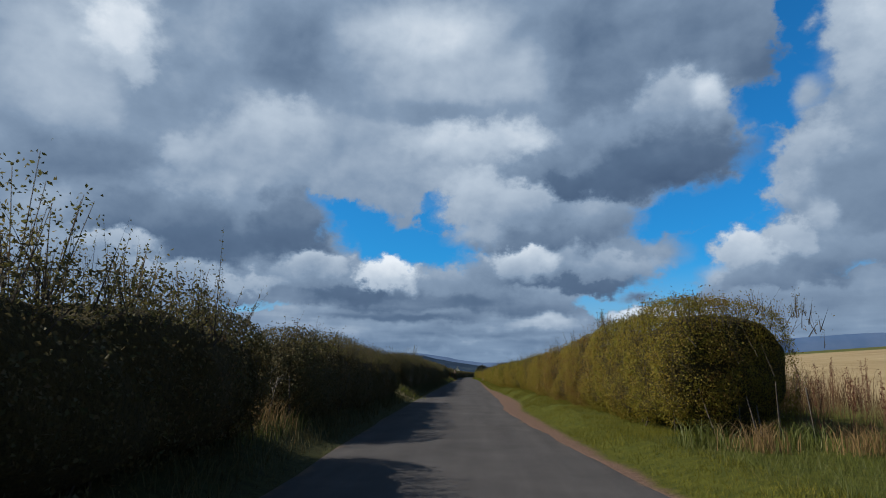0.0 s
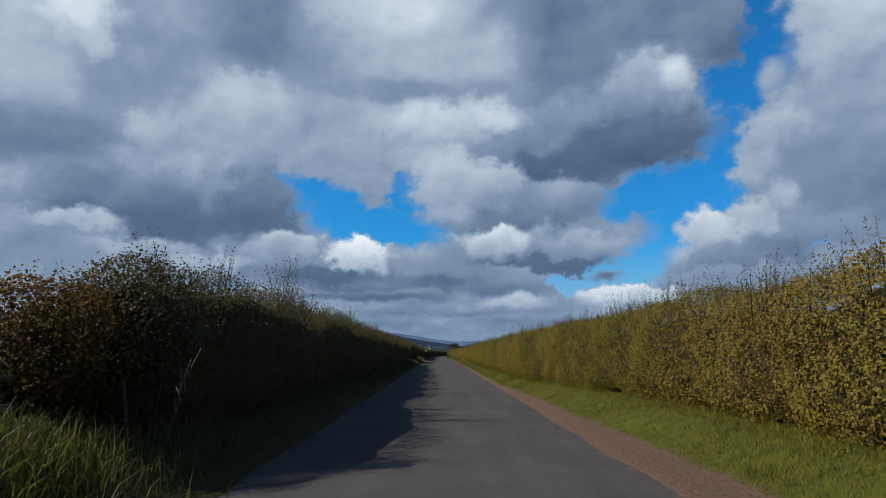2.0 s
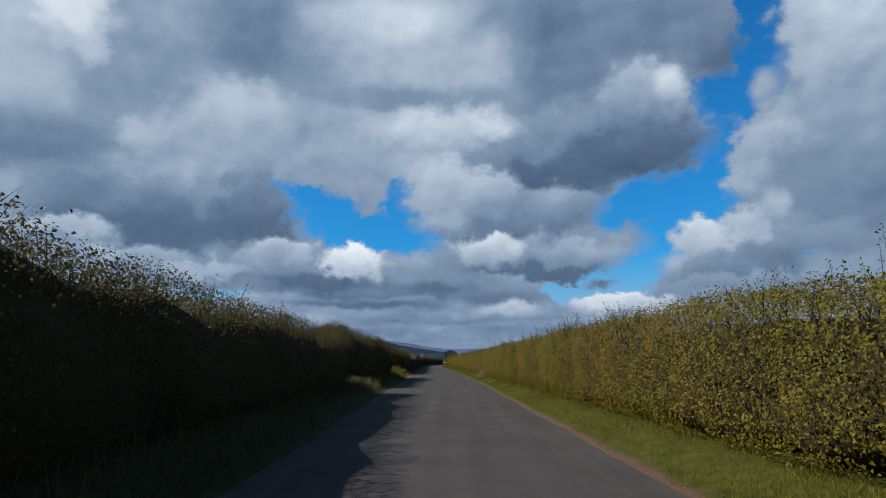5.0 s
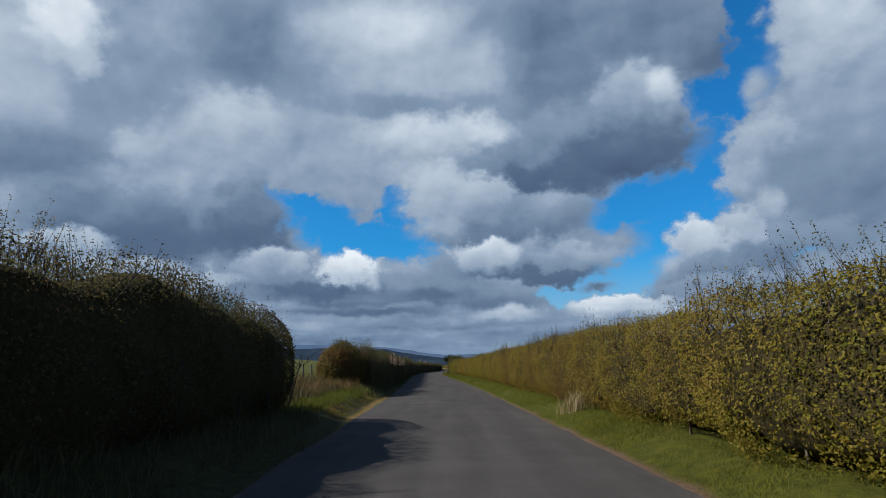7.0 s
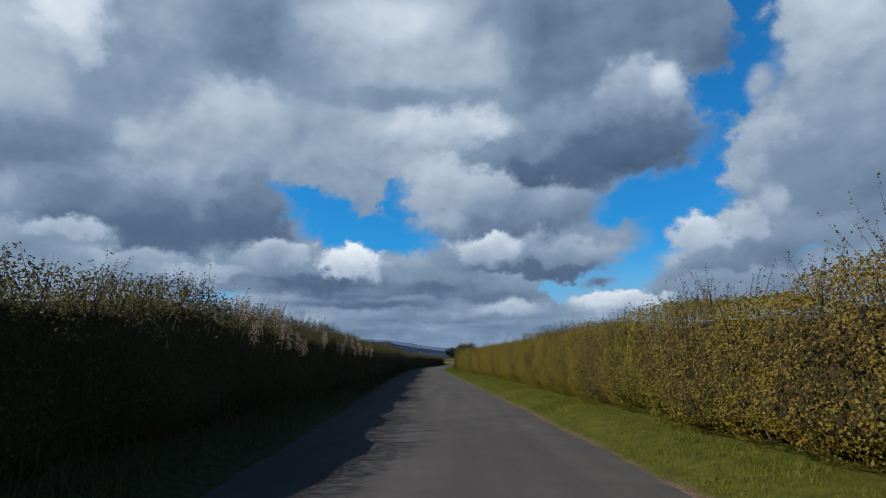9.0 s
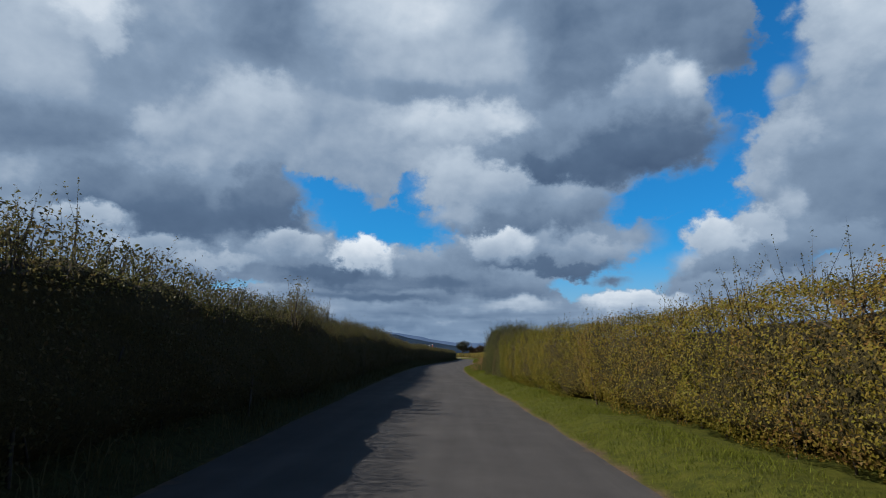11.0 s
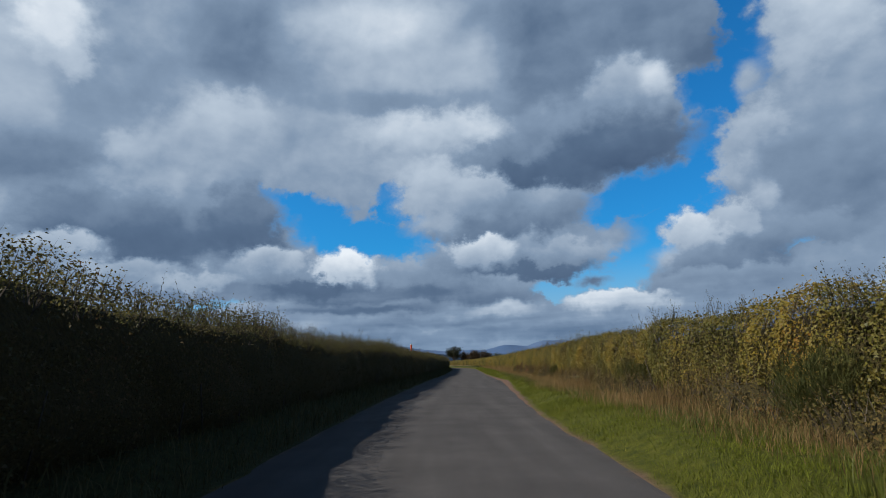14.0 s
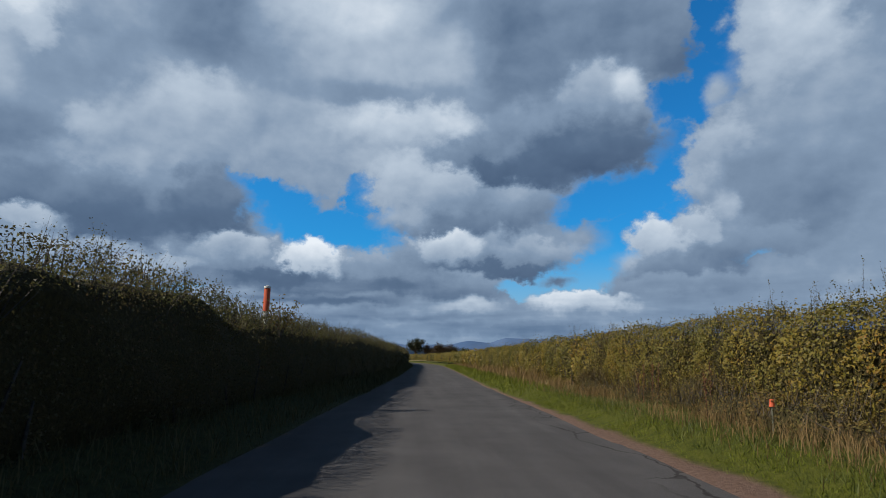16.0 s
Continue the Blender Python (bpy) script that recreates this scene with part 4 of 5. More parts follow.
def sward(name, label, bands, mat, seed, soft=0.0, lean=0.45):
    """bands: y0, y1, offset from, offset to, blades a square metre, height, width."""
    r = np.random.RandomState(seed)
    chunks = []
    for y0, y1, a, b, dens, h, w in bands:
        n = int((y1 - y0) * abs(b - a) * dens)
        y, o = r.uniform(y0, y1, n), r.uniform(a, b, n)
        if soft:
            o = o + np.clip(r.normal(0, soft, n), -1.5 * soft, soft) + 0.4 * soft * wave(y * 1.3, y * 0, seed + 7)
        inside = np.where(o > 0, o - right_turf(y), -o - left_turf(y) + 0.08) > r.normal(0.02, 0.07, n)
        y, o = y[inside], o[inside]
        n = len(y)
        keep = wave(y * 1.7, o * 2.0, seed) > r.uniform(-1.6, 0.5, n)
        y, o = y[keep], o[keep]
        hh = h * r.uniform(0.45, 1.4, len(y)) * ((0.8 + 0.35 * wave(y * 1.2, o * 2, seed + 1)) if not soft else np.clip(0.75 + 0.75 * wave(y * 0.9, o * 1.5, seed + 1), 0.25, 1.8))
        chunks.append(blade_arrays(mid(y) + o, y, lie(o, y) - 0.01, np.maximum(hh * (0.72 if h < 0.12 else 1.0), 0.02), w, r, 1.1 if h < 0.25 else lean, h > 0.25))
    ob = triangles(name, *joined(chunks), mat)
    return tagged(ob, label, "grass", kind="stuff")


sward("verge_grass", "short green verge grass along the sunny hedge", [(108, 201, 1.7, 3.6, 950, 0.1, 0.009), (201, 238, 1.8, 3.9, 1100, 0.11, 0.008), (238, 262, 1.8, 4.1, 1100, 0.09, 0.009), (262, 330, 2.2, 4.3, 120, 0.18, 0.025), (112, 127, -4.2, -2.75, 620, 0.14, 0.009)], grass_fresh, 201)
sward("verge_grass", "short olive and yellowing verge grass below a clipped hedge", [(-6, 110, 1.7, 3.6, 950, 0.1, 0.009), (11, 50, 3.6, 4.3, 950, 0.11, 0.009)], grass_olive, 207)
sward("verge_grass", "verge grass, shade put in its colour, below thorn hedge", [(-20, 262, -3.4, -1.85, 260, 0.11, 0.01), (262, 340, -3.2, -1.85, 120, 0.15, 0.025)], undergrowth, 202)
sward("undergrowth", "nettles and weeds darkened with painted shade at hedge foot", [(-20, 80, -3.2, -2.1, 130, 0.3, 0.014), (80, 111, -3.6, -2.45, 130, 0.3, 0.014), (111, 122, -5.6, -3.6, 230, 0.46, 0.016), (126, 262, -3.6, -2.45, 130, 0.3, 0.014), (262, 340, -3.2, -2.1, 120, 0.34, 0.03)], undergrowth, 205, 0.0, 1.0)
sward("rank_grass", "lush long grass in the field gaps", [(8, 11.5, -5.5, -2.5, 420, 0.26, 0.006), (26, 33.5, -6.5, -2.3, 420, 0.16, 0.006), (90.5, 100, -4.6, -2.4, 420, 0.24, 0.011), (111, 126, -4.4, -2.8, 260, 0.12, 0.007), (-6, 10.6, 3.2, 7.8, 420, 0.17, 0.006), (201, 213, 2.8, 4.8, 520, 0.36, 0.007), (213, 238, 3.3, 5.2, 160, 0.24, 0.009), (238, 262, 3.5, 5.5, 240, 0.14, 0.012)], grass_rank, 203)
sward("dry_grass", "tall dead straw-coloured grass and weeds", [(201, 212, 2.9, 4.6, 260, 0.42, 0.006), (201, 238, 3.7, 5.6, 400, 0.32, 0.006), (238, 262, 4.2, 5.7, 300, 0.26, 0.007), (201, 238, 4.0, 5.6, 60, 0.62, 0.006), (262, 330, 4.1, 5.3, 70, 0.5, 0.02), (113, 128, -9.0, -4.5, 420, 0.42, 0.006), (8.6, 11, -4.8, -3.0, 420, 0.4, 0.007), (91, 95.5, -6, -3.6, 220, 0.4, 0.007)], grass_dry, 204, 0.4, 0.8)

sward("dead_weeds", "tall reddish-brown dead weeds at the field corner", [(3, 22, 7.0, 11.5, 150, 0.75, 0.007)], grass_red, 208, 0.4, 0.7)

# ---------------------------------------------------------------- far country


def ridge(name, label, y, base, line, mat, seed, depth=500):
    """A range of hills; line: metres across and the height of the skyline there."""
    xs = np.linspace(line[0][0], line[-1][0], 220)
    h = np.interp(xs, [p[0] for p in line], [p[1] for p in line]) + 3 * wave(xs * 0.02, xs * 0, seed) + 1.2 * wave(xs * 0.11, xs * 0, seed + 1)
    rows_ = [(0.0, 0.0), (0.35, 0.45), (0.7, 0.85), (1.0, 1.0), (1.5, 0.8)]
    v = np.concatenate([np.stack([xs, np.full_like(xs, y + d * depth), base + h * k], 1) for d, k in rows_])
    w = len(xs)
    i = (np.arange(len(rows_) - 1)[:, None] * w + np.arange(w - 1)[None]).ravel()
    return tagged(solid(name, v, np.stack([i, i + 1, i + w + 1, i + w], 1), mat, smooth=True), label, "hill", kind="structure")


ridge("backdrop", "far hills on the skyline, blue haze in their colour", 3900, 0, [(-3500, 200), (-1000, 165), (-410, 138), (-204, 108), (-68, 90), (0, 82), (272, 82), (410, 112), (548, 98), (660, 132), (886, 124), (1118, 150), (1420, 190), (2250, 290), (2900, 330), (3500, 350)], hill_far, 61, 300)
ridge("backdrop", "dark wooded ridge, haze blue in its colour, beyond fields", 2500, 0, [(-3000, 260), (-2200, 190), (-1443, 126), (-717, 91), (-440, 86), (-263, 82), (-175, 66), (-87, 52), (0, 40), (90, 24), (218, 2), (300, -20), (3000, -20)], hill_near, 62, 300)


def leafy_tree(label, x, y, height, spread, mat, seed, leaf=0.5, count=1400, base_z=None, bole=0.32):
    """Trunk, limbs and a crown of many leaf clumps round the limb ends."""
    r = np.random.RandomState(seed)
    z = float(lie(x - mid(y), y)) if base_z is None else base_z
    top = tagged(new("tree"), label, "tree")
    top.location = (x, y, z - 0.1)
    trunk_h = height * bole
    bm_v, bm_f = [], []
    rings = [(0.0, 0.055), (0.08, 0.038), (0.5, 0.03), (1.0, 0.024)]
    for k, (f, rr) in enumerate(rings):
        for j in range(8):
            a = j * math.pi / 4
            bm_v.append((math.cos(a) * rr * height + 0.01 * height * math.sin(f * 3), math.sin(a) * rr * height, f * trunk_h))
    for k in range(len(rings) - 1):
        for j in range(8):
            bm_f.append((k * 8 + j, k * 8 + (j + 1) % 8, k * 8 + 8 + (j + 1) % 8, k * 8 + 8 + j))
    solid("trunk", bm_v, bm_f, bark, top, smooth=True)
    n = 11
    base = np.tile([[0, 0, trunk_h * 0.95]], (n, 1)) + np.stack([np.zeros(n), np.zeros(n), r.uniform(-0.1, 0.25, n) * trunk_h], 1)
    a = np.arange(n) * 2.4 + r.uniform(0, 1, n)
    up = r.uniform(0.25, 0.62, n) * height
    out = spread / 2 * np.sqrt(np.clip(1 - ((up - 0.3 * height) / (0.42 * height)) ** 2, 0.05, 1)) * r.uniform(0.7, 1.0, n)
    tip = base + np.stack([np.cos(a) * out, np.sin(a) * out, up], 1)
    for k in range(n):
        triangles("limb", *stick_arrays(base[k:k + 1], tip[k:k + 1], 0.014 * height, 0.004 * height), bark, top)
    pick = r.randint(0, n, count)
    f = r.uniform(0.55, 1.05, count)[:, None]
    c = base[pick] * (1 - f) + tip[pick] * f + r.normal(0, 0.085 * spread, (count, 3)) * np.array([1, 1, 0.8])
    c[:, 2] = np.minimum(c[:, 2], height)
    tagged(triangles("crown", *leaf_arrays(c, r.normal(0, 1, (count, 3)), leaf, leaf * 0.7, r), mat, top), kind="stuff")
    return top


leaf_far = material("dark_tree_leaf", leaf_colours(((0.0, (0.015, 0.022, 0.012)), (0.5, (0.035, 0.045, 0.018)), (1.0, (0.07, 0.065, 0.025))), 0.2, 0.1), 0.6, translucent=0.15)
leaf_far_rust = material("russet_tree_leaf", leaf_colours(((0.0, (0.03, 0.026, 0.014)), (0.5, (0.07, 0.045, 0.02)), (1.0, (0.12, 0.065, 0.025))), 0.3, 0.1), 0.6, translucent=0.15)
leafy_tree("dark broad-crowned tree standing at the lane's bend", 0.4, 492, 9.6, 7.0, leaf_far, 301, 0.6, 1700, bole=0.2)
leafy_tree("low russet-brown tree beside the lane's bend", 7.6, 494, 7.2, 9.0, leaf_far_rust, 302, 0.6, 1700, bole=0.1)
leafy_tree("low russet-brown tree beside the lane's bend", 13.3, 500, 7.2, 9.5, leaf_far_rust, 303, 0.6, 1700, bole=0.1)
leafy_tree("small dark tree behind the field hedge", 19.5, 505, 5.6, 8.0, leaf_far, 304, 0.6, 1300, bole=0.1)
leafy_tree("round field tree on the green rise", -205, 420, 9, 10, leaf_far, 305, 0.8, 1300)
leafy_tree("round field tree on the green rise", -190, 455, 8, 11, leaf_far, 306, 0.8, 1300)
leafy_tree("round field tree on the green rise", -238, 500, 9, 12, leaf_far, 307, 0.8, 1300)


def woodland(seed, count, y0, y1, off0, off1, slant, label, size=1.0):
    r = np.random.RandomState(seed)
    chunks = []
    for k in range(count):
        y = r.uniform(y0, y1)
        off = r.uniform(off0, off1) + slant * (y - y0)
        x = mid(y) + off
        z, h = float(lie(off, y)), r.uniform(9, 17) * size
        n = 150
        conifer = r.uniform() < 0.45
        f = r.uniform(0, 1, n)
        rad = h * (0.2 * (1 - f) + 0.02 if conifer else 0.42 * np.sqrt(np.clip(1 - (2 * f - 1) ** 2, 0, 1)))
        a = r.uniform(0, 6.283, n)
        c = np.stack([x + np.cos(a) * rad, y + np.sin(a) * rad, z + h * (0.05 + 0.95 * f)], 1)
        chunks.append(leaf_arrays(c, np.stack([np.cos(a), np.sin(a), 0 * a + 0.3], 1), 2.2 * size, 1.6 * size, r))
    tagged(triangles("far_wood", *joined(chunks), leaf_far), label, "wood", kind="stuff")


woodland(310, 150, 300, 1150, -380, -300, 0.1, "dark mixed wood along the top of the field")
woodland(311, 130, 120, 290, 165, 195, 0.0, "dark row of trees beyond the stubble field", 0.4)

# ---------------------------------------------------------------- fences, posts and small things


def prism(centre, radius, height, sides=10, lean=(0.0, 0.0), taper=0.92, cap=0.0, seed=1):
    """A slightly uneven upright post, bevelled at the top."""
    r = random.Random(seed)
    v, f = [], []
    rings = [(0.0, 1.0), (0.5, (1 + taper) / 2), (0.97, taper), (1.0, taper * 0.8)] + ([(1.0 + cap, taper * 0.35)] if cap else [])
    for t, k in rings:
        for j in range(sides):
            a = j * 2 * math.pi / sides
            w = radius * k * (1 + r.uniform(-0.04, 0.04))
            v.append((centre[0] + math.cos(a) * w + lean[0] * t * height, centre[1] + math.sin(a) * w + lean[1] * t * height, centre[2] + t * height))
    for k in range(len(rings) - 1):
        for j in range(sides):
            f.append((k * sides + j, k * sides + (j + 1) % sides, (k + 1) * sides + (j + 1) % sides, (k + 1) * sides + j))
    f += [tuple(range(sides))[::-1], tuple(range(len(v) - sides, len(v)))]
    return v, f


def pole(a, b, r0, r1, sides=8, seed=1, sag=0.0, pieces=5):
    """A round rail or wire from a to b."""
    a, b = Vector(a), Vector(b)
    d = (b - a).normalized()
    s = d.cross(Vector((0, 0, 1))).normalized()
    u = s.cross(d)
    rr = random.Random(seed)
    v, f = [], []
    for k in range(pieces + 1):
        t = k / pieces
        c = a.lerp(b, t) - Vector((0, 0, sag * 4 * t * (1 - t)))
        w = (r0 + (r1 - r0) * t) * (1 + rr.uniform(-0.1, 0.1))
        for j in range(sides):
            an = j * 2 * math.pi / sides
            p = c + s * math.cos(an) * w + u * math.sin(an) * w
            v.append(tuple(p))
    for k in range(pieces):
        for j in range(sides):
            f.append((k * sides + j, k * sides + (j + 1) % sides, (k + 1) * sides + (j + 1) % sides, (k + 1) * sides + j))
    f += [tuple(range(sides))[::-1], tuple(range(len(v) - sides, len(v)))]
    return v, f


def spot(off, y, dz=0.0):
    return (float(mid(y)) + off, y, float(lie(off, y)) + dz)


def wire_fence(label, off, y0, y1, gap, high, seed):
    top = tagged(new("wire_fence"), label, "fence")
    r = random.Random(seed)
    heads = []
    n = int((y1 - y0) / gap) + 1
    for k in range(n):
        y = y0 + k * gap + r.uniform(-0.12, 0.12)
        p = spot(off, y, -0.05)
        lean = (r.uniform(-0.04, 0.04), r.uniform(-0.05, 0.05))
        h = high + 0.05 + r.uniform(-0.05, 0.05)
        solid("post", *prism(p, 0.055, h, 9, lean, seed=seed + k), fence_wood, top)
        heads.append((Vector(p), Vector((lean[0], lean[1], 1.0)), h))
    for level in (0.35, 0.65, 0.93):
        for (p, u, h), (p2, u2, h2) in zip(heads[:-1], heads[1:]):
            a, b = p + u * h * level + Vector((0.06, 0, 0)), p2 + u2 * h2 * level + Vector((0.06, 0, 0))
            solid("wire", *pole(a, b, 0.003, 0.003, 4, 1, 0.02, 4), wire_steel, top)
    return top


wire_fence("weathered post and wire field fence in dead weeds", -6.8, 117.7, 140, 2.3, 1.2, 401)


def broken_fence():
    top = tagged(new("broken_fence"), "broken grey rail fence with a leaning post", "fence")
    b = Vector(spot(-4.2, 29.9, -0.1))
    solid("post", *pole(b, b + Vector((0.7, 0.1, 0.75)), 0.075, 0.065, 10, 3, 0, 4), fence_wood, top, "leaning round post")
    b2 = Vector(spot(-4.6, 27.9, -0.1))
    solid("post", *prism(b2, 0.07, 1.15, 10, (0.05, 0.0), seed=5), fence_wood, top)
    c = Vector(spot(-3.7, 31.9, -0.05))
    solid("rail", *pole(b2 + Vector((0.07, 0, 1.0)), c + Vector((0, 0, 0.35)), 0.045, 0.035, 8, 6), fence_wood, top)
    solid("rail", *pole(b2 + Vector((0.07, 0, 0.55)), c + Vector((0, 0, 0.62)), 0.04, 0.03, 8, 7, 0.05), fence_wood, top)
    solid("rail", *pole(b2 + Vector((0.1, 0.2, 0.35)), c + Vector((-0.3, 0, 0.2)), 0.035, 0.03, 8, 8, 0.04), fence_wood, top)
    solid("rail", *pole(b + Vector((-0.2, 0.4, 0.15)), b + Vector((0.3, 1.4, 0.75)), 0.03, 0.025, 8, 9), fence_wood, top)


broken_fence()


def marker_post():
    x, y, z = spot(-3.72, 256.5, -0.3)
    top = tagged(new("marker_post"), "faded orange-topped white marker post in the hedge", "post")
    top.location = (x, y, z)
    solid("shaft", *prism((0, 0, 0), 0.06, 2.2, 12, (0.004, 0), 0.98, seed=11), white_paint, top, "chalky white post shaft")
    solid("sleeve", *prism((0.008, 0, 2.2), 0.072, 0.52, 14, (0.01, 0), 0.98, seed=12), orange_paint, top, "faded orange sleeve")
    solid("cap", *prism((0.012, 0, 2.715), 0.08, 0.05, 14, (0, 0), 0.9, 0.3, seed=13), white_paint, top, "pale weathered cap")


marker_post()


def marker_stake():
    x, y, z = spot(4.75, 250.9, -0.1)
    top = tagged(new("marker_stake"), "short grey stake with an orange head in weeds", "post")
    top.location = (x, y, z)
    solid("stake", *prism((0, 0, 0), 0.013, 0.5, 8, (0.03, 0.0), 0.95, seed=14), fence_wood, top)
    solid("head", *prism((0.015, 0, 0.48), 0.036, 0.1, 10, (0.06, 0.0), 0.8, seed=15), orange_paint, top, "bright orange plastic head")


marker_stake()


def sapling(label, off, y, z0, height, spread, mat, count, seed, leaf=(0.06, 0.045)):
    r = np.random.RandomState(seed)
    top = tagged(new("sapling"), label, "shrub")
    x = float(mid(y)) + off
    top.location = (x, y, z0)
    n = 9
    a = r.uniform(0, 6.283, n)
    base = np.zeros((n, 3))
    tip = np.stack([np.cos(a) * spread * r.uniform(0.3, 1, n), np.sin(a) * spread * r.uniform(0.3, 1, n), height * r.uniform(0.6, 1.0, n)], 1)
    for k in range(n):
        triangles("branch", *stick_arrays(base[k:k + 1], tip[k:k + 1], 0.008, 0.003), bark, top)
    pick, f = r.randint(0, n, count), r.uniform(0.35, 1.05, count)[:, None]
    c = tip[pick] * f + r.normal(0, 0.05, (count, 3))
    tagged(triangles("leaves", *leaf_arrays(c, r.normal(0, 1, (count, 3)), leaf[0], leaf[1], r), mat, top), kind="stuff")


for k, (o_, y_, h_, n_) in enumerate(((-3.2, 4.2, 1.35, 380), (-3.3, 4.7, 1.15, 260), (-3.2, 5.9, 0.95, 260), (-3.4, 6.3, 0.9, 240), (-3.1, 6.9, 0.95, 200), (-3.3, 8.0, 0.8, 220), (-3.2, 3.4, 1.3, 380))):
    sapling("tall leafy thorn shoots rising above the clipped hedge", o_, y_, 1.5, h_, 0.34, leaf_shoot, n_, 570 + k, (0.04, 0.026))
for k, (o_, y_) in enumerate(((4.4, 11.9), (5.0, 12.3), (5.7, 12.9), (4.1, 13.2), (6.2, 13.2), (4.6, 14.4), (3.9, 15.6), (4.2, 17.3))):
    sapling("thin upright shoots above the clipped hedge's end", o_, y_, 2.2, 0.72, 0.3, leaf_shoot, 190, 620 + k, (0.032, 0.022))
for k, (o_, y_) in enumerate(((-3.9, 124.4), (-4.4, 125.0), (-4.1, 126.2), (-4.7, 125.9))):
    sapling("thin russet-leaved thorn shoots above the round bush", o_, y_, 1.35, 1.05, 0.6, leaf_autumn, 260, 595 + k, (0.04, 0.028))
sapling("tall leafy thorn shoots rising above the clipped hedge", -3.4, 238.9, 1.6, 1.0, 0.5, leaf_shoot, 620, 610, (0.042, 0.028))
sapling("tall leafy thorn shoots rising above the clipped hedge", -3.6, 239.3, 1.6, 0.9, 0.5, leaf_shoot, 620, 611, (0.042, 0.028))
for k, (o_, y_, h_) in enumerate(((-2.75, 37.3, 1.2), (-2.9, 38.2, 0.95), (-2.8, 39.6, 0.85), (-2.9, 171.7, 1.0), (-3.0, 172.5, 0.9), (-2.9, 173.6, 0.7), (-3.1, 196.2, 0.95), (-3.2, 197.0, 0.85), (-3.6, 126.4, 1.1), (-3.4, 127.6, 1.0), (-3.5, 128.9, 0.9), (-3.4, 130.2, 0.7), (-2.9, 188.2, 0.8))):
    sapling("tall leafy thorn shoots rising above the clipped hedge", o_, y_, 1.65, h_, 0.36, leaf_shoot, 340, 640 + k, (0.038, 0.025))
sapling("orange-leaved sapling rising from the hedge", -3.35, 256.4, 1.6, 0.95, 0.45, leaf_autumn, 260, 501)


def tussock(label, off, y, height, count, mat, seed, width=0.011, spread=0.16, lean=0.8):
    r = np.random.RandomState(seed)
    n = count
    o, yy = off + r.normal(0, spread, n), y + r.normal(0, spread, n)
    v, t = blade_arrays(mid(yy) + o, yy, lie(o, yy) - 0.01, height * r.uniform(0.5, 1.15, n), width, r, lean, True)
    tagged(triangles("grass_tussock", v, t, mat), label, "grass", kind="stuff")


sward("dry_grass", "thin yellowed grass along the bare road edge", [(111.5, 126, -2.8, -2.1, 1500, 0.045, 0.009)], grass_ochre, 206)
for k, (o_, y_) in enumerate(((-3.1, 116.2), (-3.5, 118.0), (-3.0, 119.6), (-3.4, 121.3), (-3.9, 114.6))):
    tussock("lush green grass clump on the sunny verge", o_, y_, 0.19, 520, grass_fresh, 520 + k, width=0.007, spread=0.3, lean=1.2)
for k, (o_, y_) in enumerate(((-4.0, 121.6), (-3.7, 123.0), (-4.6, 120.2), (-4.4, 122.4), (-4.2, 118.4))):
    tussock("brown dead grass tussock beside the bush", o_, y_, 0.55, 420, grass_dry, 540 + k, width=0.006, spread=0.3, lean=0.9)
for k in range(9):
    tussock("tall reddish-brown dead grass before the field fence", -5.0 - 0.4 * (k % 5), 114.6 + 1.0 * k, 0.58, 380, grass_dry if k % 3 else grass_straw, 580 + k, width=0.007, spread=0.42, lean=0.8)
tussock("pale dead grass tussock at the hedge foot", 3.12, 111.9, 0.5, 260, grass_straw, 511)
for k, (o_, y_) in enumerate(((3.7, 9.5), (4.4, 9.2), (5.2, 9.6), (5.7, 8.9), (6.4, 9.3))):
    tussock("rough straw-coloured grass tussock by the hedge end", o_, y_, 0.42, 200, grass_dry if k % 2 else grass_rank, 560 + k, spread=0.2)
tussock("bright green grass tussock on the gap's bank", -3.1, 30.2, 0.22, 1100, grass_fresh, 518, spread=0.5, lean=1.3)
tussock("bleached grass tussock on the gap's bank", -3.7, 28.6, 0.22, 700, grass_straw, 519, width=0.007, spread=0.5, lean=1.3)
tussock("sunlit green grass tussock under an autumn shrub", -3.4, 31.3, 0.22, 900, grass_fresh, 520, spread=0.5, lean=1.3)
tussock("long green grass tussock in the hedge gap", -3.4, 29.5, 0.22, 600, grass_rank, 513, spread=0.5, lean=1.2)
tussock("long pale grass tussock under the autumn shrub", -3.2, 31.2, 0.35, 500, grass_rank, 517, spread=0.5)
tussock("pale grass tussock in the hedge gap", -3.1, 28.3, 0.18, 450, grass_straw, 514, spread=0.5, lean=1.3)
tussock("pale grass tussock in the narrow gap", -3.4, 9.6, 0.5, 400, grass_dry, 515, spread=0.35)
tussock("lush green grass tussock beside the bush", -3.3, 122.5, 0.3, 600, grass_rank, 516, spread=0.4, lean=1.3)


broom_green = material("broom_stem", blade_colours((0.045, 0.055, 0.018), (0.085, 0.09, 0.03), (0.15, 0.12, 0.05)), 0.7, translucent=0.3, spec=0.1)


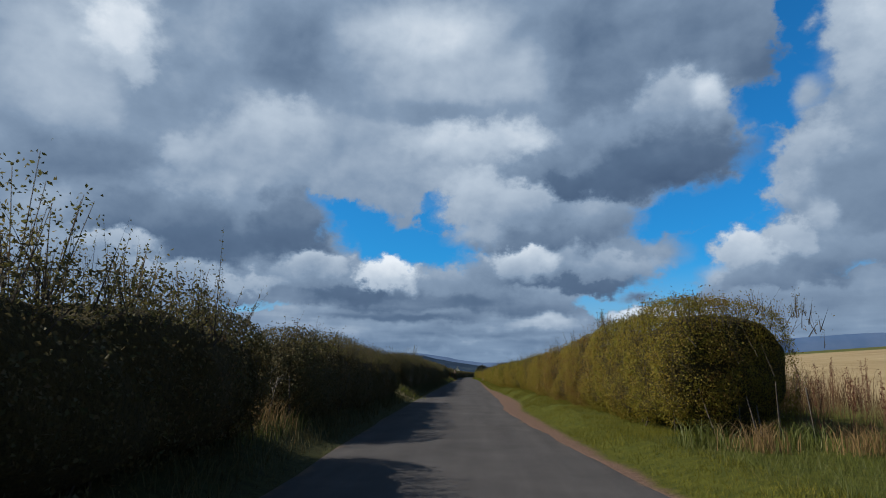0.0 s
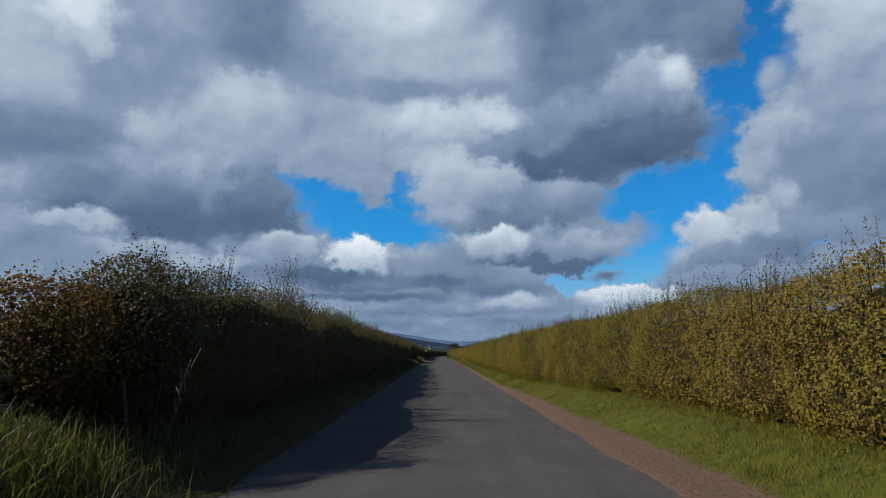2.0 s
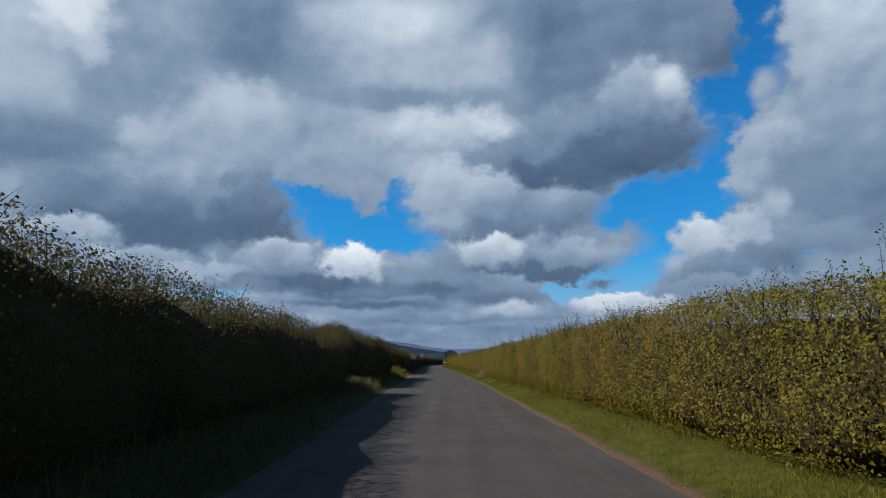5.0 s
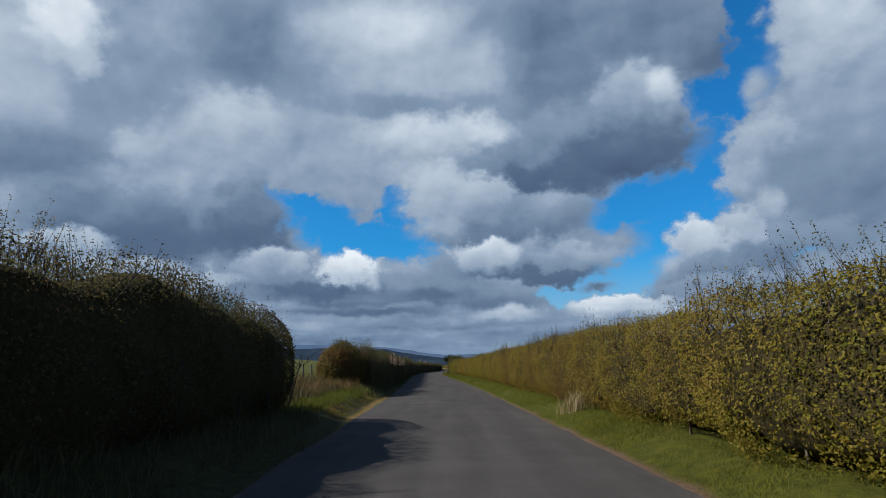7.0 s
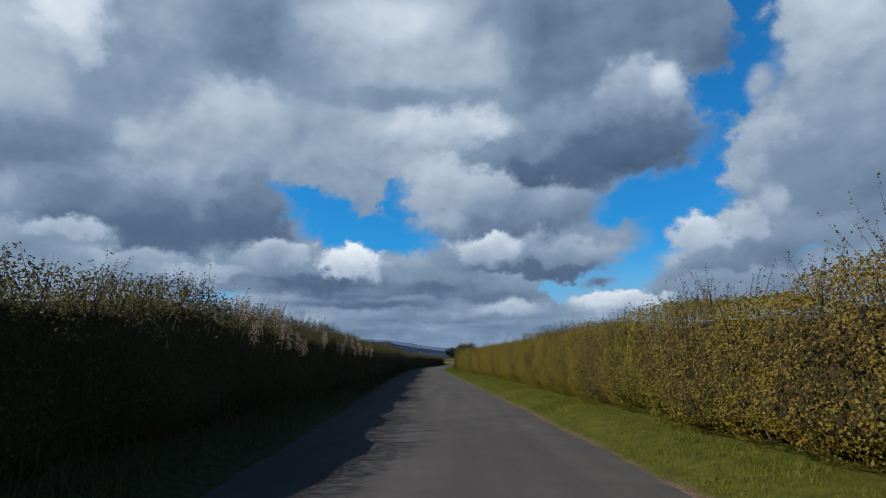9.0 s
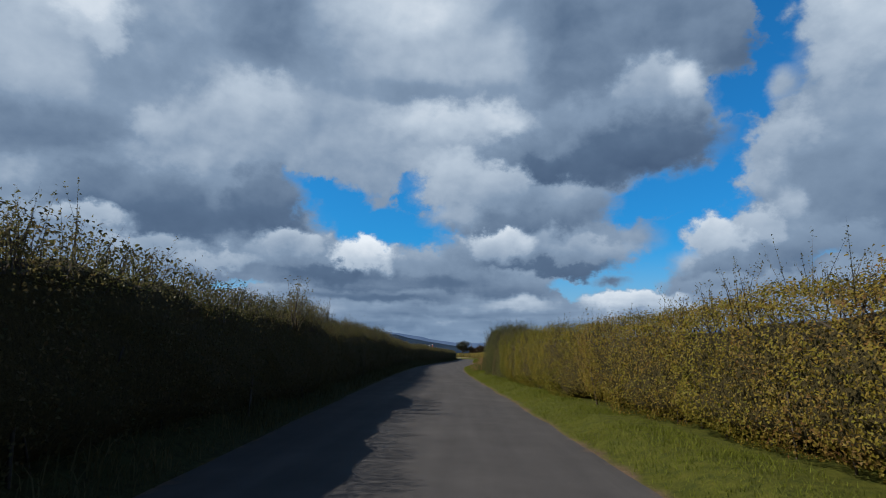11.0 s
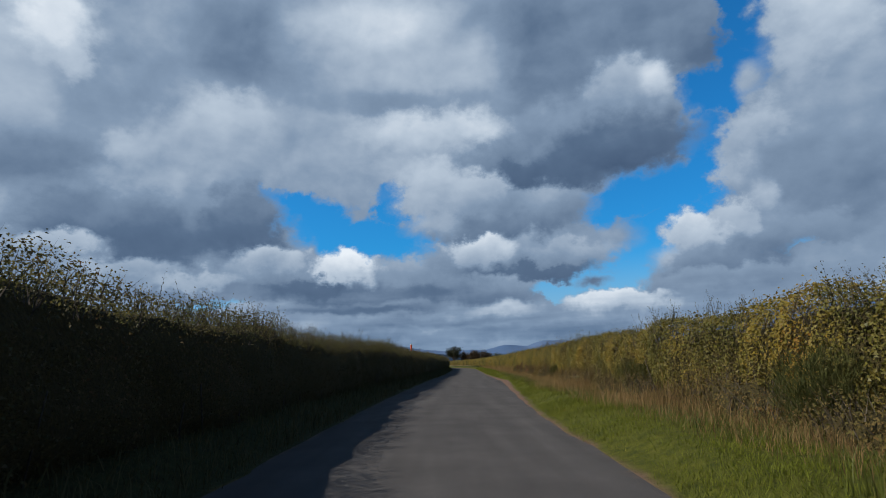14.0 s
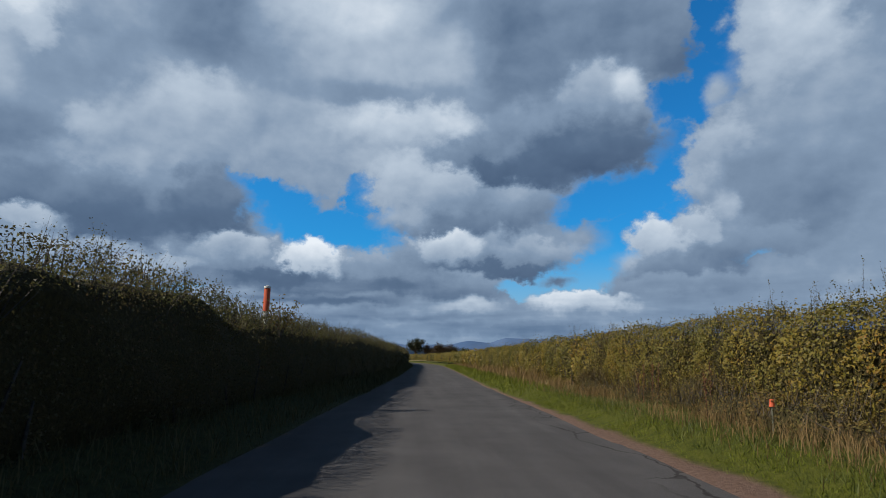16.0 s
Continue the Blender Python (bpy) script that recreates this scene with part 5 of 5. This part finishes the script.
def broom_bush(off, y, height, spread, seed):
    r = np.random.RandomState(seed)
    n = 5200
    top = tagged(new("broom_bush"), "dark green wiry broom bush among dry grass", "shrub", "broom bushes")
    top.location = spot(off, y, -0.03)
    p = r.normal(0, 1, (n, 3))
    p = p / np.linalg.norm(p, axis=1)[:, None] * (r.uniform(0, 1, n) ** 0.45)[:, None]
    lump = 1.0 + 0.3 * wave(p[:, 0] * 4, p[:, 1] * 4 + p[:, 2] * 3, seed)
    p = p * lump[:, None] * np.array([spread, spread, height * 0.55]) + np.array([0, 0, height * 0.45])
    p[:, 2] = np.maximum(p[:, 2], 0.03)
    way = np.stack([p[:, 0] * 0.7, p[:, 1] * 0.7, np.full(n, 0.9)], 1) + r.normal(0, 0.4, (n, 3))
    way = way / np.linalg.norm(way, axis=1)[:, None] * r.uniform(0.08, 0.26, n)[:, None]
    side = np.minimum(((np.arctan2(p[:, 1], p[:, 0]) + math.pi) / (2 * math.pi) * 6).astype(int), 5)
    for k in range(6):
        turn = side == k
        tagged(triangles("spray", *stick_arrays(p[turn], p[turn] + way[turn], 0.0024, 0.001, True), broom_green, top), kind="stuff")


broom_bush(4.9, 216.4, 1.05, 0.6, 701)
broom_bush(5.1, 225.0, 0.95, 0.6, 702)
broom_bush(5.3, 240.5, 0.8, 0.45, 703)


def dock_stalk(off, y, height, seed):
    r = np.random.RandomState(seed)
    top = tagged(new("dock_stalk"), "brown dead dock stalk with seed head", "weed", "dead dock stalks")
    top.location = spot(off, y, -0.02)
    tip = np.array([[r.normal(0, 0.06), r.normal(0, 0.06), height]])
    triangles("stalk", *stick_arrays(np.zeros((1, 3)), tip, 0.005, 0.003), dock_dry, top)
    n = 70
    f = r.uniform(0.45, 1.0, n)[:, None]
    tagged(triangles("seed_head", *leaf_arrays(tip * f + r.normal(0, 0.02, (n, 3)), r.normal(0, 1, (n, 3)), 0.03, 0.02, r), dock_dry, top), kind="stuff")


_r = random.Random(7)
for k in range(70):
    dock_stalk(_r.uniform(6.4, 10.5), _r.uniform(9.0, 17.5), _r.uniform(0.85, 1.4), 600 + k)
for k in range(14):
    dock_stalk(-_r.uniform(4.6, 6.6), _r.uniform(113, 127), _r.uniform(0.5, 0.95), 640 + k)


for k in range(12):
    dock_stalk(_r.uniform(3.9, 4.6), _r.uniform(203, 213), _r.uniform(0.6, 1.0), 670 + k)
for k in range(12):
    dock_stalk(_r.uniform(4.2, 5.2), _r.uniform(242, 256), _r.uniform(0.6, 1.0), 690 + k)


def willowherb(off, y, height, seed):
    r = np.random.RandomState(seed)
    top = tagged(new("willowherb"), "pale fluffy dead willowherb spike against the hedge", "weed", "dead willowherb")
    top.location = spot(off, y, -0.02)
    tip = np.array([[r.normal(0, 0.08), r.normal(0, 0.08), height]])
    triangles("stalk", *stick_arrays(np.zeros((1, 3)), tip, 0.005, 0.003), dock_dry, top)
    n = 110
    f = r.uniform(0.8, 1.0, n)[:, None]
    tagged(triangles("seed_head", *leaf_arrays(tip * f + r.normal(0, 0.035, (n, 3)), r.normal(0, 1, (n, 3)), 0.04, 0.018, r), seed_fluff, top), kind="stuff")


seed_fluff = material("willowherb_fluff", lambda g: g.ramp(island(g), ((0.2, (0.3, 0.2, 0.15)), (0.8, (0.55, 0.45, 0.38)))), 0.9, translucent=0.4, spec=0.05)
for k in range(24):
    willowherb(-_r.uniform(2.7, 2.95), _r.uniform(135, 158), _r.uniform(1.55, 2.05), 720 + k)


def bare_branch(off, y, dz, seed, reach=0.7):
    """A dead, forked branch leaning out of the hedge foot."""
    r = np.random.RandomState(seed)
    top = tagged(new("dead_branch"), "pale bare forked branch at the hedge end", "branch")
    top.location = spot(off, y, dz)
    base, tip = [np.zeros(3)], [np.array([0.3 * reach, -0.35 * reach, 0.9 * reach])]
    for k in range(11):
        j = r.randint(len(base))
        f = r.uniform(0.3, 0.9)
        p = base[j] + (tip[j] - base[j]) * f
        base.append(p)
        tip.append(p + r.normal(0, 0.16, 3) * reach + np.array([0.12, -0.08, 0.25]) * reach)
    for p, q in zip(base, tip):
        triangles("limb", *stick_arrays(p[None], q[None], 0.009, 0.004), dead_wood, top)


dead_wood = material("bleached_dead_wood", lambda g: g.ramp(g.noise(place(g), 20.0, 4.0), ((0.3, (0.07, 0.06, 0.05)), (0.7, (0.17, 0.15, 0.125)))), 0.9, spec=0.1)
bare_branch(-2.55, 32.6, 0.3, 811, 0.5)
bare_branch(-3.0, 10.2, 0.2, 812, 0.6)
bare_branch(-3.0, 110.4, 0.3, 813, 0.7)


def cottage():
    x, y = -26.5, 700.0
    z = float(lie(x - mid(y), y))
    top = tagged(new("cottage"), "small white farm cottage with slate roof", "house")
    top.location = (x, y, z - 0.1)
    w, d, h, ridge_h = 2.9, 6.0, 4.2, 7.4
    v = [(-w, -d, 0), (w, -d, 0), (w, d, 0), (-w, d, 0), (-w, -d, h), (w, -d, h), (w, d, h), (-w, d, h), (0, -d, ridge_h), (0, d, ridge_h)]
    solid("wall", v, [(0, 1, 5, 8, 4), (1, 2, 6, 5), (2, 3, 7, 9, 6), (3, 0, 4, 7)], white_paint, top)
    e = 0.35
    for sgn in (-1, 1):
        a = [(sgn * (w + e), -d - e, h - 0.45), (sgn * (w + e), d + e, h - 0.45), (0, d + e, ridge_h + 0.08), (0, -d - e, ridge_h + 0.08)]
        b = [(p[0], p[1], p[2] + 0.18) for p in a]
        solid("roof", a + b, [(0, 1, 2, 3), (4, 5, 6, 7), (0, 1, 5, 4), (1, 2, 6, 5), (2, 3, 7, 6), (3, 0, 4, 7)], slate, top)
    solid("window", [(-0.5, -d - 0.03, 2.6), (0.5, -d - 0.03, 2.6), (0.5, -d - 0.03, 3.8), (-0.5, -d - 0.03, 3.8), (-0.5, -d + 0.05, 2.6), (0.5, -d + 0.05, 2.6), (0.5, -d + 0.05, 3.8), (-0.5, -d + 0.05, 3.8)], [(0, 1, 2, 3), (0, 1, 5, 4), (1, 2, 6, 5), (2, 3, 7, 6), (3, 0, 4, 7)], window_glass, top)
    solid("chimney", *prism((0, d - 0.6, ridge_h - 0.4), 0.4, 1.3, 4, seed=21), white_paint, top)


cottage()
